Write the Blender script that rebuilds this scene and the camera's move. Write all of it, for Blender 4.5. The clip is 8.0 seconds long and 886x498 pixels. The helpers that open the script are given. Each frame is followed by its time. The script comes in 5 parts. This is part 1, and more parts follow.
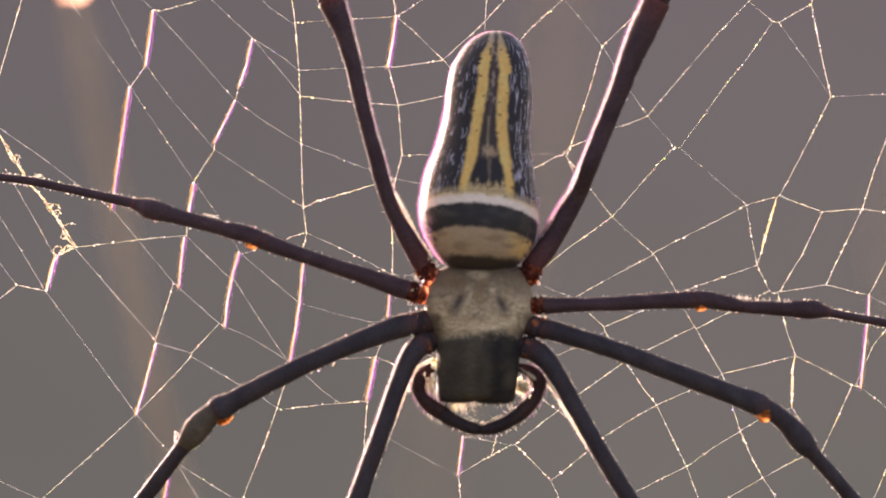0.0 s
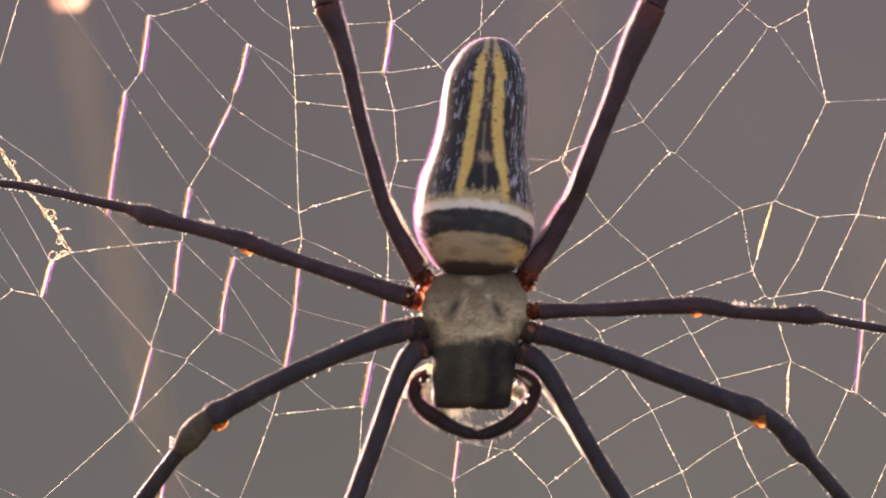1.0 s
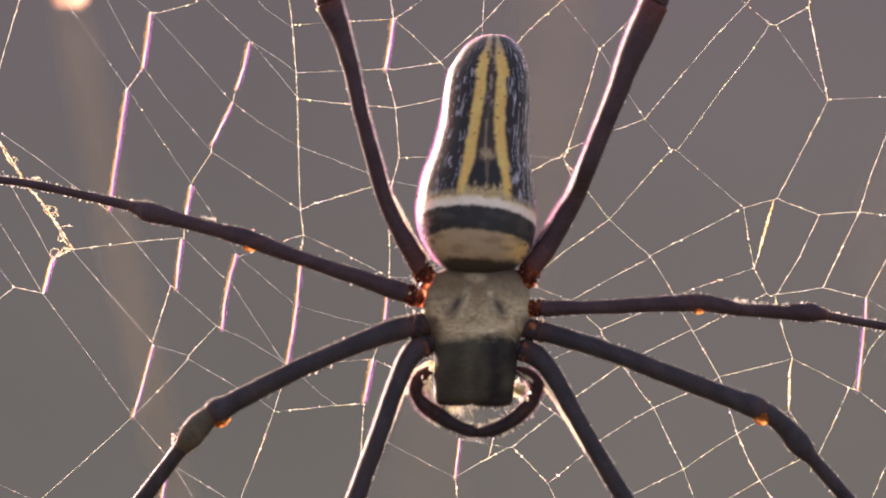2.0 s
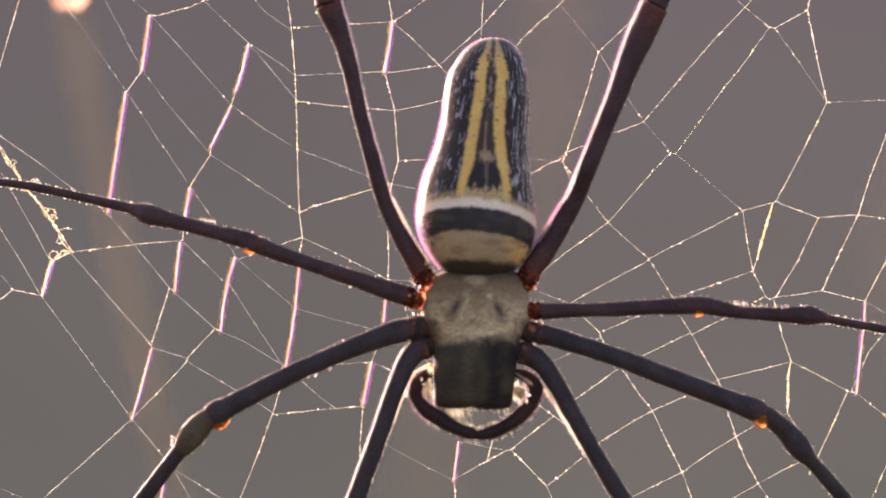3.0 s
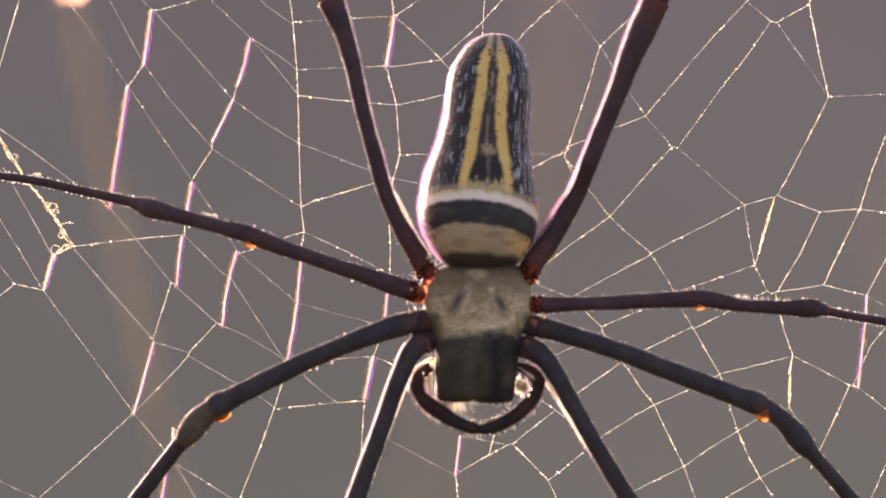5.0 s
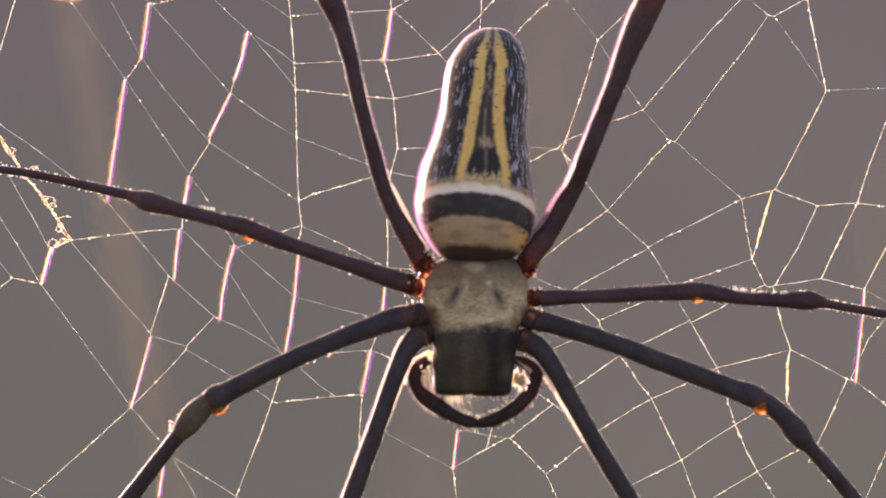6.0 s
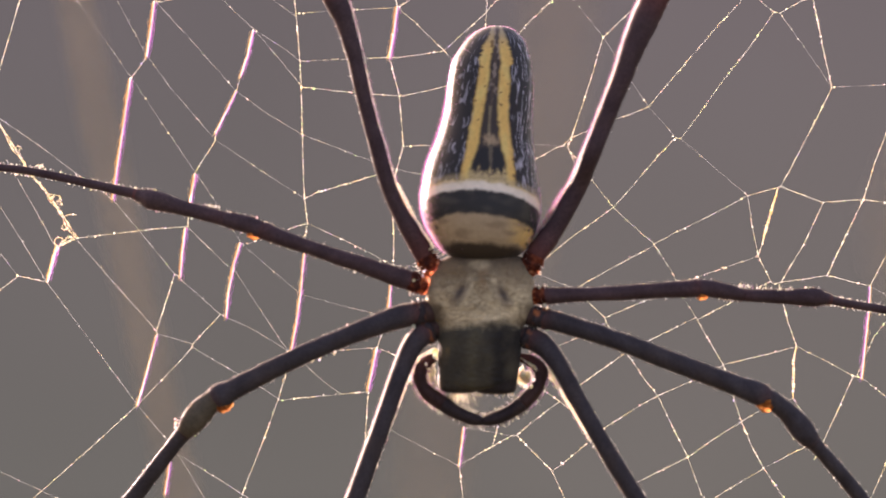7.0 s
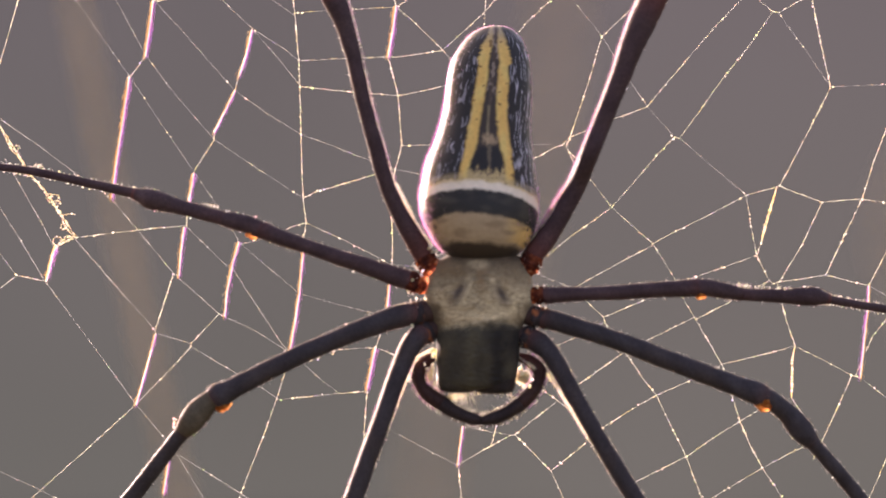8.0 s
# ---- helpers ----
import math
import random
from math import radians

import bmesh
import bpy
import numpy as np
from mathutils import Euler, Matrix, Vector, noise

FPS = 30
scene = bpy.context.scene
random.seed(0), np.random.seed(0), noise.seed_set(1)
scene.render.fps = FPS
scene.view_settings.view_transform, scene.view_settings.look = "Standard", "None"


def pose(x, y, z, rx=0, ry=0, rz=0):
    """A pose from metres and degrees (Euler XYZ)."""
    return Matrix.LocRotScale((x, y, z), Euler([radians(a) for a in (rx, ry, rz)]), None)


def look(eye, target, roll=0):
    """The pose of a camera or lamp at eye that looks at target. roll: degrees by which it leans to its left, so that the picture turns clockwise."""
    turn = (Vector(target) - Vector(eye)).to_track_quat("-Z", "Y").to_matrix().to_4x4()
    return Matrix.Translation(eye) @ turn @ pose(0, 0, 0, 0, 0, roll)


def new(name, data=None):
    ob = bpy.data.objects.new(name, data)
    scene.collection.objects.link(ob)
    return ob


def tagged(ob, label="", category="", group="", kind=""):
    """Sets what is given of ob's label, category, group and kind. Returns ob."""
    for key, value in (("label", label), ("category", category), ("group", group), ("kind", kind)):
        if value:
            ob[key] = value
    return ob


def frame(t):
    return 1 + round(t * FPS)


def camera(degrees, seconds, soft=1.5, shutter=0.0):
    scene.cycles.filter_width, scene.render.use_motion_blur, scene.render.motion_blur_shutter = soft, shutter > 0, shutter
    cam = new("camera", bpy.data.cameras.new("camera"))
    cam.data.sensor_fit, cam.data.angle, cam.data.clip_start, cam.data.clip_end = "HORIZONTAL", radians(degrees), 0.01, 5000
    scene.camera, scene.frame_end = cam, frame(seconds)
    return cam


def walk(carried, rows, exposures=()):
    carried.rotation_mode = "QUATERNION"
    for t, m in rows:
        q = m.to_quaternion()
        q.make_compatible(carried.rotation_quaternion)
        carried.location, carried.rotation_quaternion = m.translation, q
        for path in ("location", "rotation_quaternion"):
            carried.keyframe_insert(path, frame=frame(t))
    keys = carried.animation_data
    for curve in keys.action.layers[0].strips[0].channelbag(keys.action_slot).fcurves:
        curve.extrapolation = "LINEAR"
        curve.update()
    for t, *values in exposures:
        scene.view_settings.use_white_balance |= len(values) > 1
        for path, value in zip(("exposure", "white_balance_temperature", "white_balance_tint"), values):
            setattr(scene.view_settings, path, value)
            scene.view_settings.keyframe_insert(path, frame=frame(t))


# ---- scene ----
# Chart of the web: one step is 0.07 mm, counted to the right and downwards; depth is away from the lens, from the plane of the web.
STEP = 0.00007
REACH = 0.6273          # lens to web
HIGH = 1.5              # the web's middle above the ground
EYE = Vector((0.0, -REACH, HIGH))


def at(u, v, depth=0.0):
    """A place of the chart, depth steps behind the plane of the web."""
    k = 1 + depth * STEP / REACH
    return Vector(((u - 784) * STEP * k, depth * STEP, HIGH + (441 - v) * STEP * k))


# ---- camera: a long lens on a stand, trembling a little ----
cam = camera(10.0, 8.0, soft=1.8)
cam.data.dof.use_dof = True
cam.data.dof.focus_distance = REACH - 0.001
cam.data.dof.aperture_fstop = 13.5
TURN = math.degrees(STEP / REACH)

# seconds, turn to the left, tilt up, roll (turn and tilt in steps of the chart)
TREMOR_A = (
    (0.0, 0, 0, 0), (0.1, -0.8, 0, 0), (0.2, -2.5, 2.5, 0), (0.3, -3.5, 3.5, 0), (0.4, -2, 1, 0), (0.5, -1.5, 0, 0),
    (0.6, -2.7, 2, 0), (0.7, -4, 4, 0), (0.8, -7, 8, 0.01), (0.9, -8.4, 12, 0.015), (1.0, -8, 9.3, 0.016), (1.1, -6, 6.5, 0.02),
    (1.2, -4, 3, 0.03), (1.3, -3.7, 1.7, 0.035), (1.4, -3.3, 0.7, 0.036), (1.5, -2.8, 0.1, 0.036), (1.6, -3.8, -1.8, 0.04),
    (1.7, -4.6, 0, 0.04), (2.25, -5.5, 6, 0.07))
TREMOR_B = (
    (2.8, -5.8, 9.5, 0.09), (2.9, -5.4, 8.5, 0.09), (3.0, -7.2, 9.4, 0.09), (3.1, -8.8, 13, 0.08),
    (3.2, -10.5, 14.5, 0.07), (3.3, -10.5, 13, 0.065), (3.4, -9.2, 3, 0.06), (3.5, -7.9, -2.7, 0.06), (3.6, -6, -9.3, 0.065),
    (3.7, -5, -9.3, 0.07), (3.8, -7, -7.2, 0.075), (3.9, -10, -4, 0.077), (4.0, -10.5, -4.1, 0.077), (4.1, -9, -5, 0.077),
    (4.2, -7.6, -7.8, 0.077), (4.3, -7, -8.5, 0.077), (4.4, -7, -6, 0.077), (4.5, -7.2, -2.2, 0.077), (4.6, -5.8, 2.6, 0.077),
    (4.7, -3.4, 2.2, 0.08), (5.25, -6, -3, 0.085))
TREMOR_C = (
    (5.8, -9.7, -6.5, 0.085), (5.9, -9.5, -9.5, 0.085), (6.0, -8.4, -11.7, 0.08), (6.1, -8.6, -14.5, 0.07),
    (6.2, -8.8, -12.8, 0.06), (6.3, -9.4, -11.5, 0.05), (6.4, -8.4, -14.5, 0.04), (6.5, -7.3, -17.4, 0.03), (6.6, -5.2, -20.8, 0.02),
    (6.7, -3.2, -18, 0), (6.8, -1, -13.6, -0.01), (6.9, 0, -13.6, -0.013), (7.0, 2, -16.3, -0.013), (7.1, 4, -18, -0.015),
    (7.2, 5.6, -18, -0.018), (7.3, 4.2, -15, -0.018), (7.4, 2, -12, -0.018), (7.5, -1.5, -10.3, -0.018), (7.6, 0.4, -13, -0.01),
    (7.7, -0.2, -15, 0), (7.8, -0.6, -17, 0), (7.9, -1, -15.5, 0), (8.0, -0.4, -17.2, 0.004))
walk(cam, [(t, pose(*EYE, 90 + tilt * TURN, -roll, turn * TURN)) for t, turn, tilt, roll in TREMOR_A + TREMOR_B + TREMOR_C],
     exposures=((0.0, 2.07, 7200, 35), (3.5, 2.05, 7200, 35), (7.0, 2.10, 7200, 35), (8.0, 2.10, 7200, 35)))

# ---- light: a low sun behind the web, sky all round ----
TO_SUN = Vector((-0.48, 0.86, 0.15)).normalized()
sun = new("sun", bpy.data.lights.new("sun", "SUN"))
sun.data.energy, sun.data.angle, sun.data.color = 5.0, radians(0.6), (1.0, 0.91, 0.84)
sun.matrix_world = look(EYE + TO_SUN * 30, EYE)
world = bpy.data.worlds.new("sky")
scene.world = world
world.use_nodes = True
wn = world.node_tree
sky = wn.nodes.new("ShaderNodeTexSky")
sky.sky_type, sky.sun_disc = "NISHITA", False
sky.sun_elevation, sky.sun_rotation = math.asin(TO_SUN.z), math.atan2(TO_SUN.x, TO_SUN.y)
sky.dust_density, sky.air_density = 4.0, 1.0
wn.links.new(sky.outputs[0], wn.nodes["Background"].inputs[0])
wn.nodes["Background"].inputs[1].default_value = 0.15


# ---- materials ----
def material(name):
    m = bpy.data.materials.new(name)
    m.use_nodes = True
    return m, m.node_tree.nodes, m.node_tree.links


def noise_node(nodes, links, scale, detail=4.0, where="Object"):
    tc = nodes.new("ShaderNodeTexCoord")
    n = nodes.new("ShaderNodeTexNoise")
    n.inputs["Scale"].default_value, n.inputs["Detail"].default_value = scale, detail
    links.new(tc.outputs[where], n.inputs["Vector"])
    return n


def ramp(nodes, links, src, *stops):
    r = nodes.new("ShaderNodeValToRGB")
    while len(r.color_ramp.elements) < len(stops):
        r.color_ramp.elements.new(0.5)
    for e, (p, c) in zip(r.color_ramp.elements, stops):
        e.position, e.color = p, (*c, 1)
    links.new(src, r.inputs[0])
    return r


def cuticle(name, rough, bump, grain, sheen=0.0, vary=0.25, gleam=0.5, gloss=(1.0, 1.0, 1.0)):
    """A body surface whose pigment is laid on the mesh; grain in repeats a metre."""
    m, nodes, links = material(name)
    b = nodes["Principled BSDF"]
    pig = nodes.new("ShaderNodeVertexColor")
    pig.layer_name = "pigment"
    n = noise_node(nodes, links, grain)
    tone = ramp(nodes, links, n.outputs[0], (0.3, (1 - vary,) * 3), (0.7, (1 + vary * 0.7,) * 3))
    mix = nodes.new("ShaderNodeMix")
    mix.data_type, mix.blend_type = "RGBA", "MULTIPLY"
    mix.inputs["Factor"].default_value = 1.0
    links.new(pig.outputs[0], mix.inputs["A"])
    links.new(tone.outputs[0], mix.inputs["B"])
    links.new(mix.outputs["Result"], b.inputs["Base Color"])
    rr = ramp(nodes, links, n.outputs[0], (0.3, (rough * 0.85,) * 3), (0.7, (min(1, rough * 1.2),) * 3))
    links.new(rr.outputs[0], b.inputs["Roughness"])
    b.inputs["Specular IOR Level"].default_value = gleam
    b.inputs["Specular Tint"].default_value = (*gloss, 1)
    b.inputs["Sheen Weight"].default_value = sheen
    b.inputs["Sheen Roughness"].default_value = 0.4
    bp = nodes.new("ShaderNodeBump")
    bp.inputs["Strength"].default_value, bp.inputs["Distance"].default_value = bump, 0.00008
    fine = noise_node(nodes, links, grain * 2.3, 6.0)
    links.new(fine.outputs[0], bp.inputs["Height"])
    links.new(bp.outputs[0], b.inputs["Normal"])
    return m


def glowing_through(name, stops, gloss, rough, scale=900.0, islands=False, solid=0.3):
    """Thin stuff that lets the sun through: silk, hair, joint skin, petals."""
    m, nodes, links = material(name)
    nodes.remove(nodes["Principled BSDF"])
    if islands:
        src = nodes.new("ShaderNodeNewGeometry").outputs["Random Per Island"]
    else:
        src = noise_node(nodes, links, scale, 3.0).outputs[0]
    col = ramp(nodes, links, src, *stops)
    tr = nodes.new("ShaderNodeBsdfTranslucent")
    df = nodes.new("ShaderNodeBsdfDiffuse")
    gl = nodes.new("ShaderNodeBsdfGlossy")
    gl.inputs["Roughness"].default_value = rough
    links.new(col.outputs[0], tr.inputs[0])
    links.new(col.outputs[0], df.inputs[0])
    links.new(col.outputs[0], gl.inputs[0])
    a = nodes.new("ShaderNodeMixShader")
    a.inputs[0].default_value = solid
    links.new(tr.outputs[0], a.inputs[1])
    links.new(df.outputs[0], a.inputs[2])
    c = nodes.new("ShaderNodeMixShader")
    c.inputs[0].default_value = gloss
    links.new(a.outputs[0], c.inputs[1])
    links.new(gl.outputs[0], c.inputs[2])
    links.new(c.outputs[0], nodes["Material Output"].inputs[0])
    return m


ABDOMEN_SKIN = cuticle("abdomen_skin", 0.48, 0.12, 1700, sheen=0.05, vary=0.10, gleam=0.2)
HAIRY_SHELL = cuticle("hairy_shell", 0.9, 0.6, 2200, sheen=0.03, vary=0.14, gleam=0.15)
LEG_SHELL = cuticle("leg_shell", 0.55, 0.5, 2600, gleam=0.10, vary=0.25, gloss=(1.0, 0.66, 0.72))
STOUT_SHELL = cuticle("stout_leg_shell", 0.62, 0.5, 2600, gleam=0.10, vary=0.24, gloss=(0.95, 0.8, 1.0))
SILK = glowing_through("silk", ((0.3, (0.80, 0.68, 0.26)), (0.44, (0.84, 0.88, 0.66)), (0.56, (0.86, 0.84, 0.80)), (0.70, (0.72, 0.80, 0.38))), 0.3, 0.3, 400.0)
SILK_GOLD = glowing_through("gold_silk", ((0.3, (0.88, 0.58, 0.20)), (0.5, (0.92, 0.82, 0.44)), (0.7, (0.90, 0.68, 0.58))), 0.3, 0.3, 700.0)
SILK_FINE = glowing_through("fine_silk", ((0.3, (0.50, 0.49, 0.44)), (0.5, (0.70, 0.71, 0.68)), (0.7, (0.60, 0.63, 0.66))), 0.3, 0.3, 400.0)
# pink-tinted silk for the bright glints, then amber and violet for their fringes
GLINT_BAND = glowing_through("glint_band", ((0.3, (0.95, 0.80, 0.62)), (0.5, (0.95, 0.82, 0.86)), (0.7, (0.9, 0.72, 0.92))), 0.45, 0.35, 500.0)
AMBER_FRINGE = glowing_through("amber_fringe", ((0.2, (0.88, 0.44, 0.14)), (0.6, (0.92, 0.66, 0.26)), (0.9, (0.92, 0.82, 0.48))), 0.2, 0.4, islands=True)
VIOLET_FRINGE = glowing_through("violet_fringe", ((0.2, (0.80, 0.22, 0.72)), (0.6, (0.48, 0.22, 0.90)), (0.9, (0.85, 0.46, 0.90))), 0.2, 0.4, islands=True)
# hair colour that draws the pink glow of overexposed edges
ROSY_HALO = glowing_through("rosy_halo", ((0.2, (0.66, 0.26, 0.60)), (0.6, (0.85, 0.50, 0.66)), (0.9, (0.95, 0.78, 0.80))), 0.2, 0.4, islands=True)
# specks tinted yellow, pink, green and violet to draw the sparkle
DEW = glowing_through("dew_speck", ((0.0, (0.86, 0.80, 0.46)), (0.40, (0.90, 0.93, 0.86)), (0.68, (0.95, 0.56, 0.60)),
                                     (0.83, (0.52, 0.86, 0.32)), (1.0, (0.62, 0.54, 0.95))), 0.3, 0.3, islands=True)
GLINT = glowing_through("silk_glint", ((0.0, (0.80, 0.50, 0.14)), (0.40, (0.92, 0.74, 0.40)), (0.62, (0.85, 0.38, 0.46)), (0.76, (0.44, 0.66, 0.20)),
                                       (0.88, (0.50, 0.34, 0.80))), 0.3, 0.3, islands=True)
# hair colour that draws the violet fringing round bright edges
VIOLET_HALO = glowing_through("violet_halo", ((0.2, (0.36, 0.12, 0.40)), (0.6, (0.58, 0.22, 0.48)), (0.9, (0.75, 0.42, 0.62))), 0.1, 0.4, islands=True)
BRISTLE = glowing_through("bristle", ((0.2, (0.85, 0.70, 0.62)), (0.8, (0.97, 0.92, 0.85))), 0.25, 0.3, islands=True)
PALE_HAIR = glowing_through("pale_hair", ((0.2, (0.90, 0.86, 0.58)), (0.6, (0.94, 0.97, 0.86)), (0.9, (0.94, 0.82, 0.90))), 0.2, 0.4, islands=True)
DARK_HAIR = glowing_through("dark_hair", ((0.2, (0.03, 0.018, 0.018)), (0.8, (0.08, 0.05, 0.045))), 0.05, 0.6, islands=True)
JOINT_SKIN = glowing_through("joint_skin", ((0.3, (0.30, 0.075, 0.025)), (0.5, (0.52, 0.19, 0.055)), (0.7, (0.75, 0.38, 0.12))), 0.1, 0.4, 2500.0)
HIP_FOLD = glowing_through("hip_fold", ((0.34, (0.09, 0.024, 0.020)), (0.48, (0.22, 0.052, 0.028)), (0.58, (0.50, 0.15, 0.060)), (0.7, (0.85, 0.48, 0.32))), 0.1, 0.4, 1300.0)
HIP_SKIN = glowing_through("hip_skin", ((0.32, (0.045, 0.018, 0.017)), (0.50, (0.095, 0.027, 0.020)), (0.63, (0.24, 0.062, 0.032)), (0.78, (0.5, 0.18, 0.09))), 0.06, 0.5, 700.0, solid=0.6)


def plain_surface(name, scale, rough, *stops):
    m, nodes, links = material(name)
    b = nodes["Principled BSDF"]
    n = noise_node(nodes, links, scale, 8.0)
    links.new(ramp(nodes, links, n.outputs[0], *stops).outputs[0], b.inputs["Base Color"])
    b.inputs["Roughness"].default_value = rough
    bp = nodes.new("ShaderNodeBump")
    bp.inputs["Strength"].default_value = 0.4
    links.new(n.outputs[0], bp.inputs["Height"])
    links.new(bp.outputs[0], b.inputs["Normal"])
    return m


def felt_surface():
    m, nodes, links = material("grey_felt")
    b = nodes["Principled BSDF"]
    g = nodes.new("ShaderNodeNewGeometry")
    col = ramp(nodes, links, g.outputs["Random Per Island"], (0.1, (0.20, 0.155, 0.10)), (0.5, (0.34, 0.275, 0.185)), (0.9, (0.52, 0.43, 0.30)))
    links.new(col.outputs[0], b.inputs["Base Color"])
    b.inputs["Roughness"].default_value = 0.9
    return m


BODY_HAIR = felt_surface()

EARTH = plain_surface("earth", 3.0, 0.95, (0.3, (0.06, 0.05, 0.03)), (0.55, (0.09, 0.09, 0.04)), (0.75, (0.14, 0.11, 0.07)))
STALK_BARK = glowing_through("dry_stalk", ((0.3, (0.240, 0.227, 0.202)), (0.7, (0.306, 0.289, 0.256))), 0.0, 0.6, 30.0)
LEAF = glowing_through("dry_leaf", ((0.3, (0.30, 0.18, 0.13)), (0.7, (0.37, 0.24, 0.18))), 0.05, 0.5, 300.0)


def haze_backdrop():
    """Far woods in morning haze, as a sheet giving off a smooth grey-brown glow."""
    m, nodes, links = material("hazy_woods_glow")
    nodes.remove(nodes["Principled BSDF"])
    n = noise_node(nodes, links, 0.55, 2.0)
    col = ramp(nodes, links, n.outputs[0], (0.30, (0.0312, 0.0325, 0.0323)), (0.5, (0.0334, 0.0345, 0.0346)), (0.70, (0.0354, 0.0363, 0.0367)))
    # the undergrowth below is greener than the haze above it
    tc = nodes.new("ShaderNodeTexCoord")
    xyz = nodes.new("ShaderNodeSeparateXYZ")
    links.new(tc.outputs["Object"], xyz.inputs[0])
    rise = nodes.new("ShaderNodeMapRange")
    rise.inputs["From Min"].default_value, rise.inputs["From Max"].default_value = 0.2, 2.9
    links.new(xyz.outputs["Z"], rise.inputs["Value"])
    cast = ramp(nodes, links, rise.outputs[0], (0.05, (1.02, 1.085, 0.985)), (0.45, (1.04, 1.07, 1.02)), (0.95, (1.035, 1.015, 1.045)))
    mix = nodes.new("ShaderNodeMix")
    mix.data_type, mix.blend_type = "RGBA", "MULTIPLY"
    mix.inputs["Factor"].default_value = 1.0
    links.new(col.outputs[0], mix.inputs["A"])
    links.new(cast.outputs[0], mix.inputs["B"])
    # the sheet's own glow dims towards the west
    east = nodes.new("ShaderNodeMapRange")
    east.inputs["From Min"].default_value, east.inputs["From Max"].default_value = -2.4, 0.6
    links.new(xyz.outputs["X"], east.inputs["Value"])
    west_dim = ramp(nodes, links, east.outputs[0], (0.0, (0.895, 0.93, 0.935)), (1.0, (1.010, 1.015, 1.01)))
    toned = nodes.new("ShaderNodeMix")
    toned.data_type, toned.blend_type = "RGBA", "MULTIPLY"
    toned.inputs["Factor"].default_value = 1.0
    links.new(mix.outputs["Result"], toned.inputs["A"])
    links.new(west_dim.outputs[0], toned.inputs["B"])
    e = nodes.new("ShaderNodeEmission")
    links.new(toned.outputs["Result"], e.inputs[0])
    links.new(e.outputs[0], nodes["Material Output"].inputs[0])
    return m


HAZE = haze_backdrop()


# ---- mesh helpers ----
ORIGIN = {}


def part(name, bm, mat, parent=None, label="", origin=None, smooth=True):
    """Links a bmesh, made in world space, as one mesh object under parent."""
    home = ORIGIN[parent.name] if parent else Vector((0, 0, 0))
    origin = Vector(origin) if origin is not None else home.copy()
    bmesh.ops.translate(bm, verts=bm.verts, vec=-origin)
    me = bpy.data.meshes.new(name)
    bm.to_mesh(me)
    bm.free()
    if smooth:
        me.polygons.foreach_set("use_smooth", [True] * len(me.polygons))
    me.materials.append(mat)
    ob = new(name, me)
    ob.parent = parent
    ob.location = origin - home
    ORIGIN[ob.name] = origin
    if label:
        tagged(ob, label=label)
    return ob


def holder(name, origin):
    ob = new(name)
    ob.location = origin
    ob.empty_display_size = 0.005
    ORIGIN[ob.name] = Vector(origin)
    return ob


def spline(points, per=6):
    """A smooth row of (place, radius) through the given ones."""
    out = []
    n = len(points)
    for i in range(n - 1):
        p0, p1, p2, p3 = (points[max(0, i - 1)], points[i], points[i + 1], points[min(n - 1, i + 2)])
        for k in range(per):
            t = k / per
            c = [0.5 * (2 * b + (c2 - a) * t + (2 * a - 5 * b + 4 * c2 - d) * t * t + (3 * b - a - 3 * c2 + d) * t ** 3)
                 for a, b, c2, d in zip(p0, p1, p2, p3)]
            out.append(c)
    out.append(list(points[-1]))
    return out


def tube(bm, places, radii, sides=12, shade=None, closed=True, trough=False, lump=None):
    """A round body swept along places; shade(i, j) gives its pigment. trough: a hollow half fibre, open away from the lens."""
    lay = bm.verts.layers.float_color.get("pigment") or (bm.verts.layers.float_color.new("pigment") if shade else None)
    rings, ways, ref = [], [], None
    for i, p in enumerate(places):
        d = (places[min(i + 1, len(places) - 1)] - places[max(i - 1, 0)]).normalized()
        if ref is None:
            ref = d.cross(Vector((0, 1, 0)))
            if ref.length < 1e-3:
                ref = d.cross(Vector((1, 0, 0)))
        ref = (ref - d * ref.dot(d)).normalized()
        side = d.cross(ref)
        ring = []
        for j in range(sides):
            a = 2 * math.pi * j / sides
            w = bm.verts.new(p + (ref * math.cos(a) + side * math.sin(a)) * radii[i] * (lump(i, a) if lump else 1))
            if shade:
                w[lay] = (*shade(i, j), 1)
            ring.append(w)
        rings.append(ring)
        ways.append([ref.y * math.cos(2 * math.pi * (j + 0.5) / sides) + side.y * math.sin(2 * math.pi * (j + 0.5) / sides) for j in range(sides)])
    for a, b, way in zip(rings, rings[1:], ways):
        for j in range(sides):
            if trough and way[j] > 0.45:
                continue
            bm.faces.new((a[j], a[(j + 1) % sides], b[(j + 1) % sides], b[j]))
    if closed and not trough:
        bm.faces.new(rings[0][::-1])
        bm.faces.new(rings[-1])


def spike(bm, base, tip, r):
    """A fine hair: a three-sided needle."""
    d = (tip - base).normalized()
    a = d.cross(Vector((0.3, 1, 0.2))).normalized()
    b = d.cross(a)
    foot = [bm.verts.new(base + (a * math.cos(k * 2.094) + b * math.sin(k * 2.094)) * r) for k in range(3)]
    top = bm.verts.new(tip)
    for k in range(3):
        if (a.y * math.cos((k + 0.5) * 2.094) + b.y * math.sin((k + 0.5) * 2.094)) < 0.5:
            bm.faces.new((foot[k], foot[(k + 1) % 3], top))


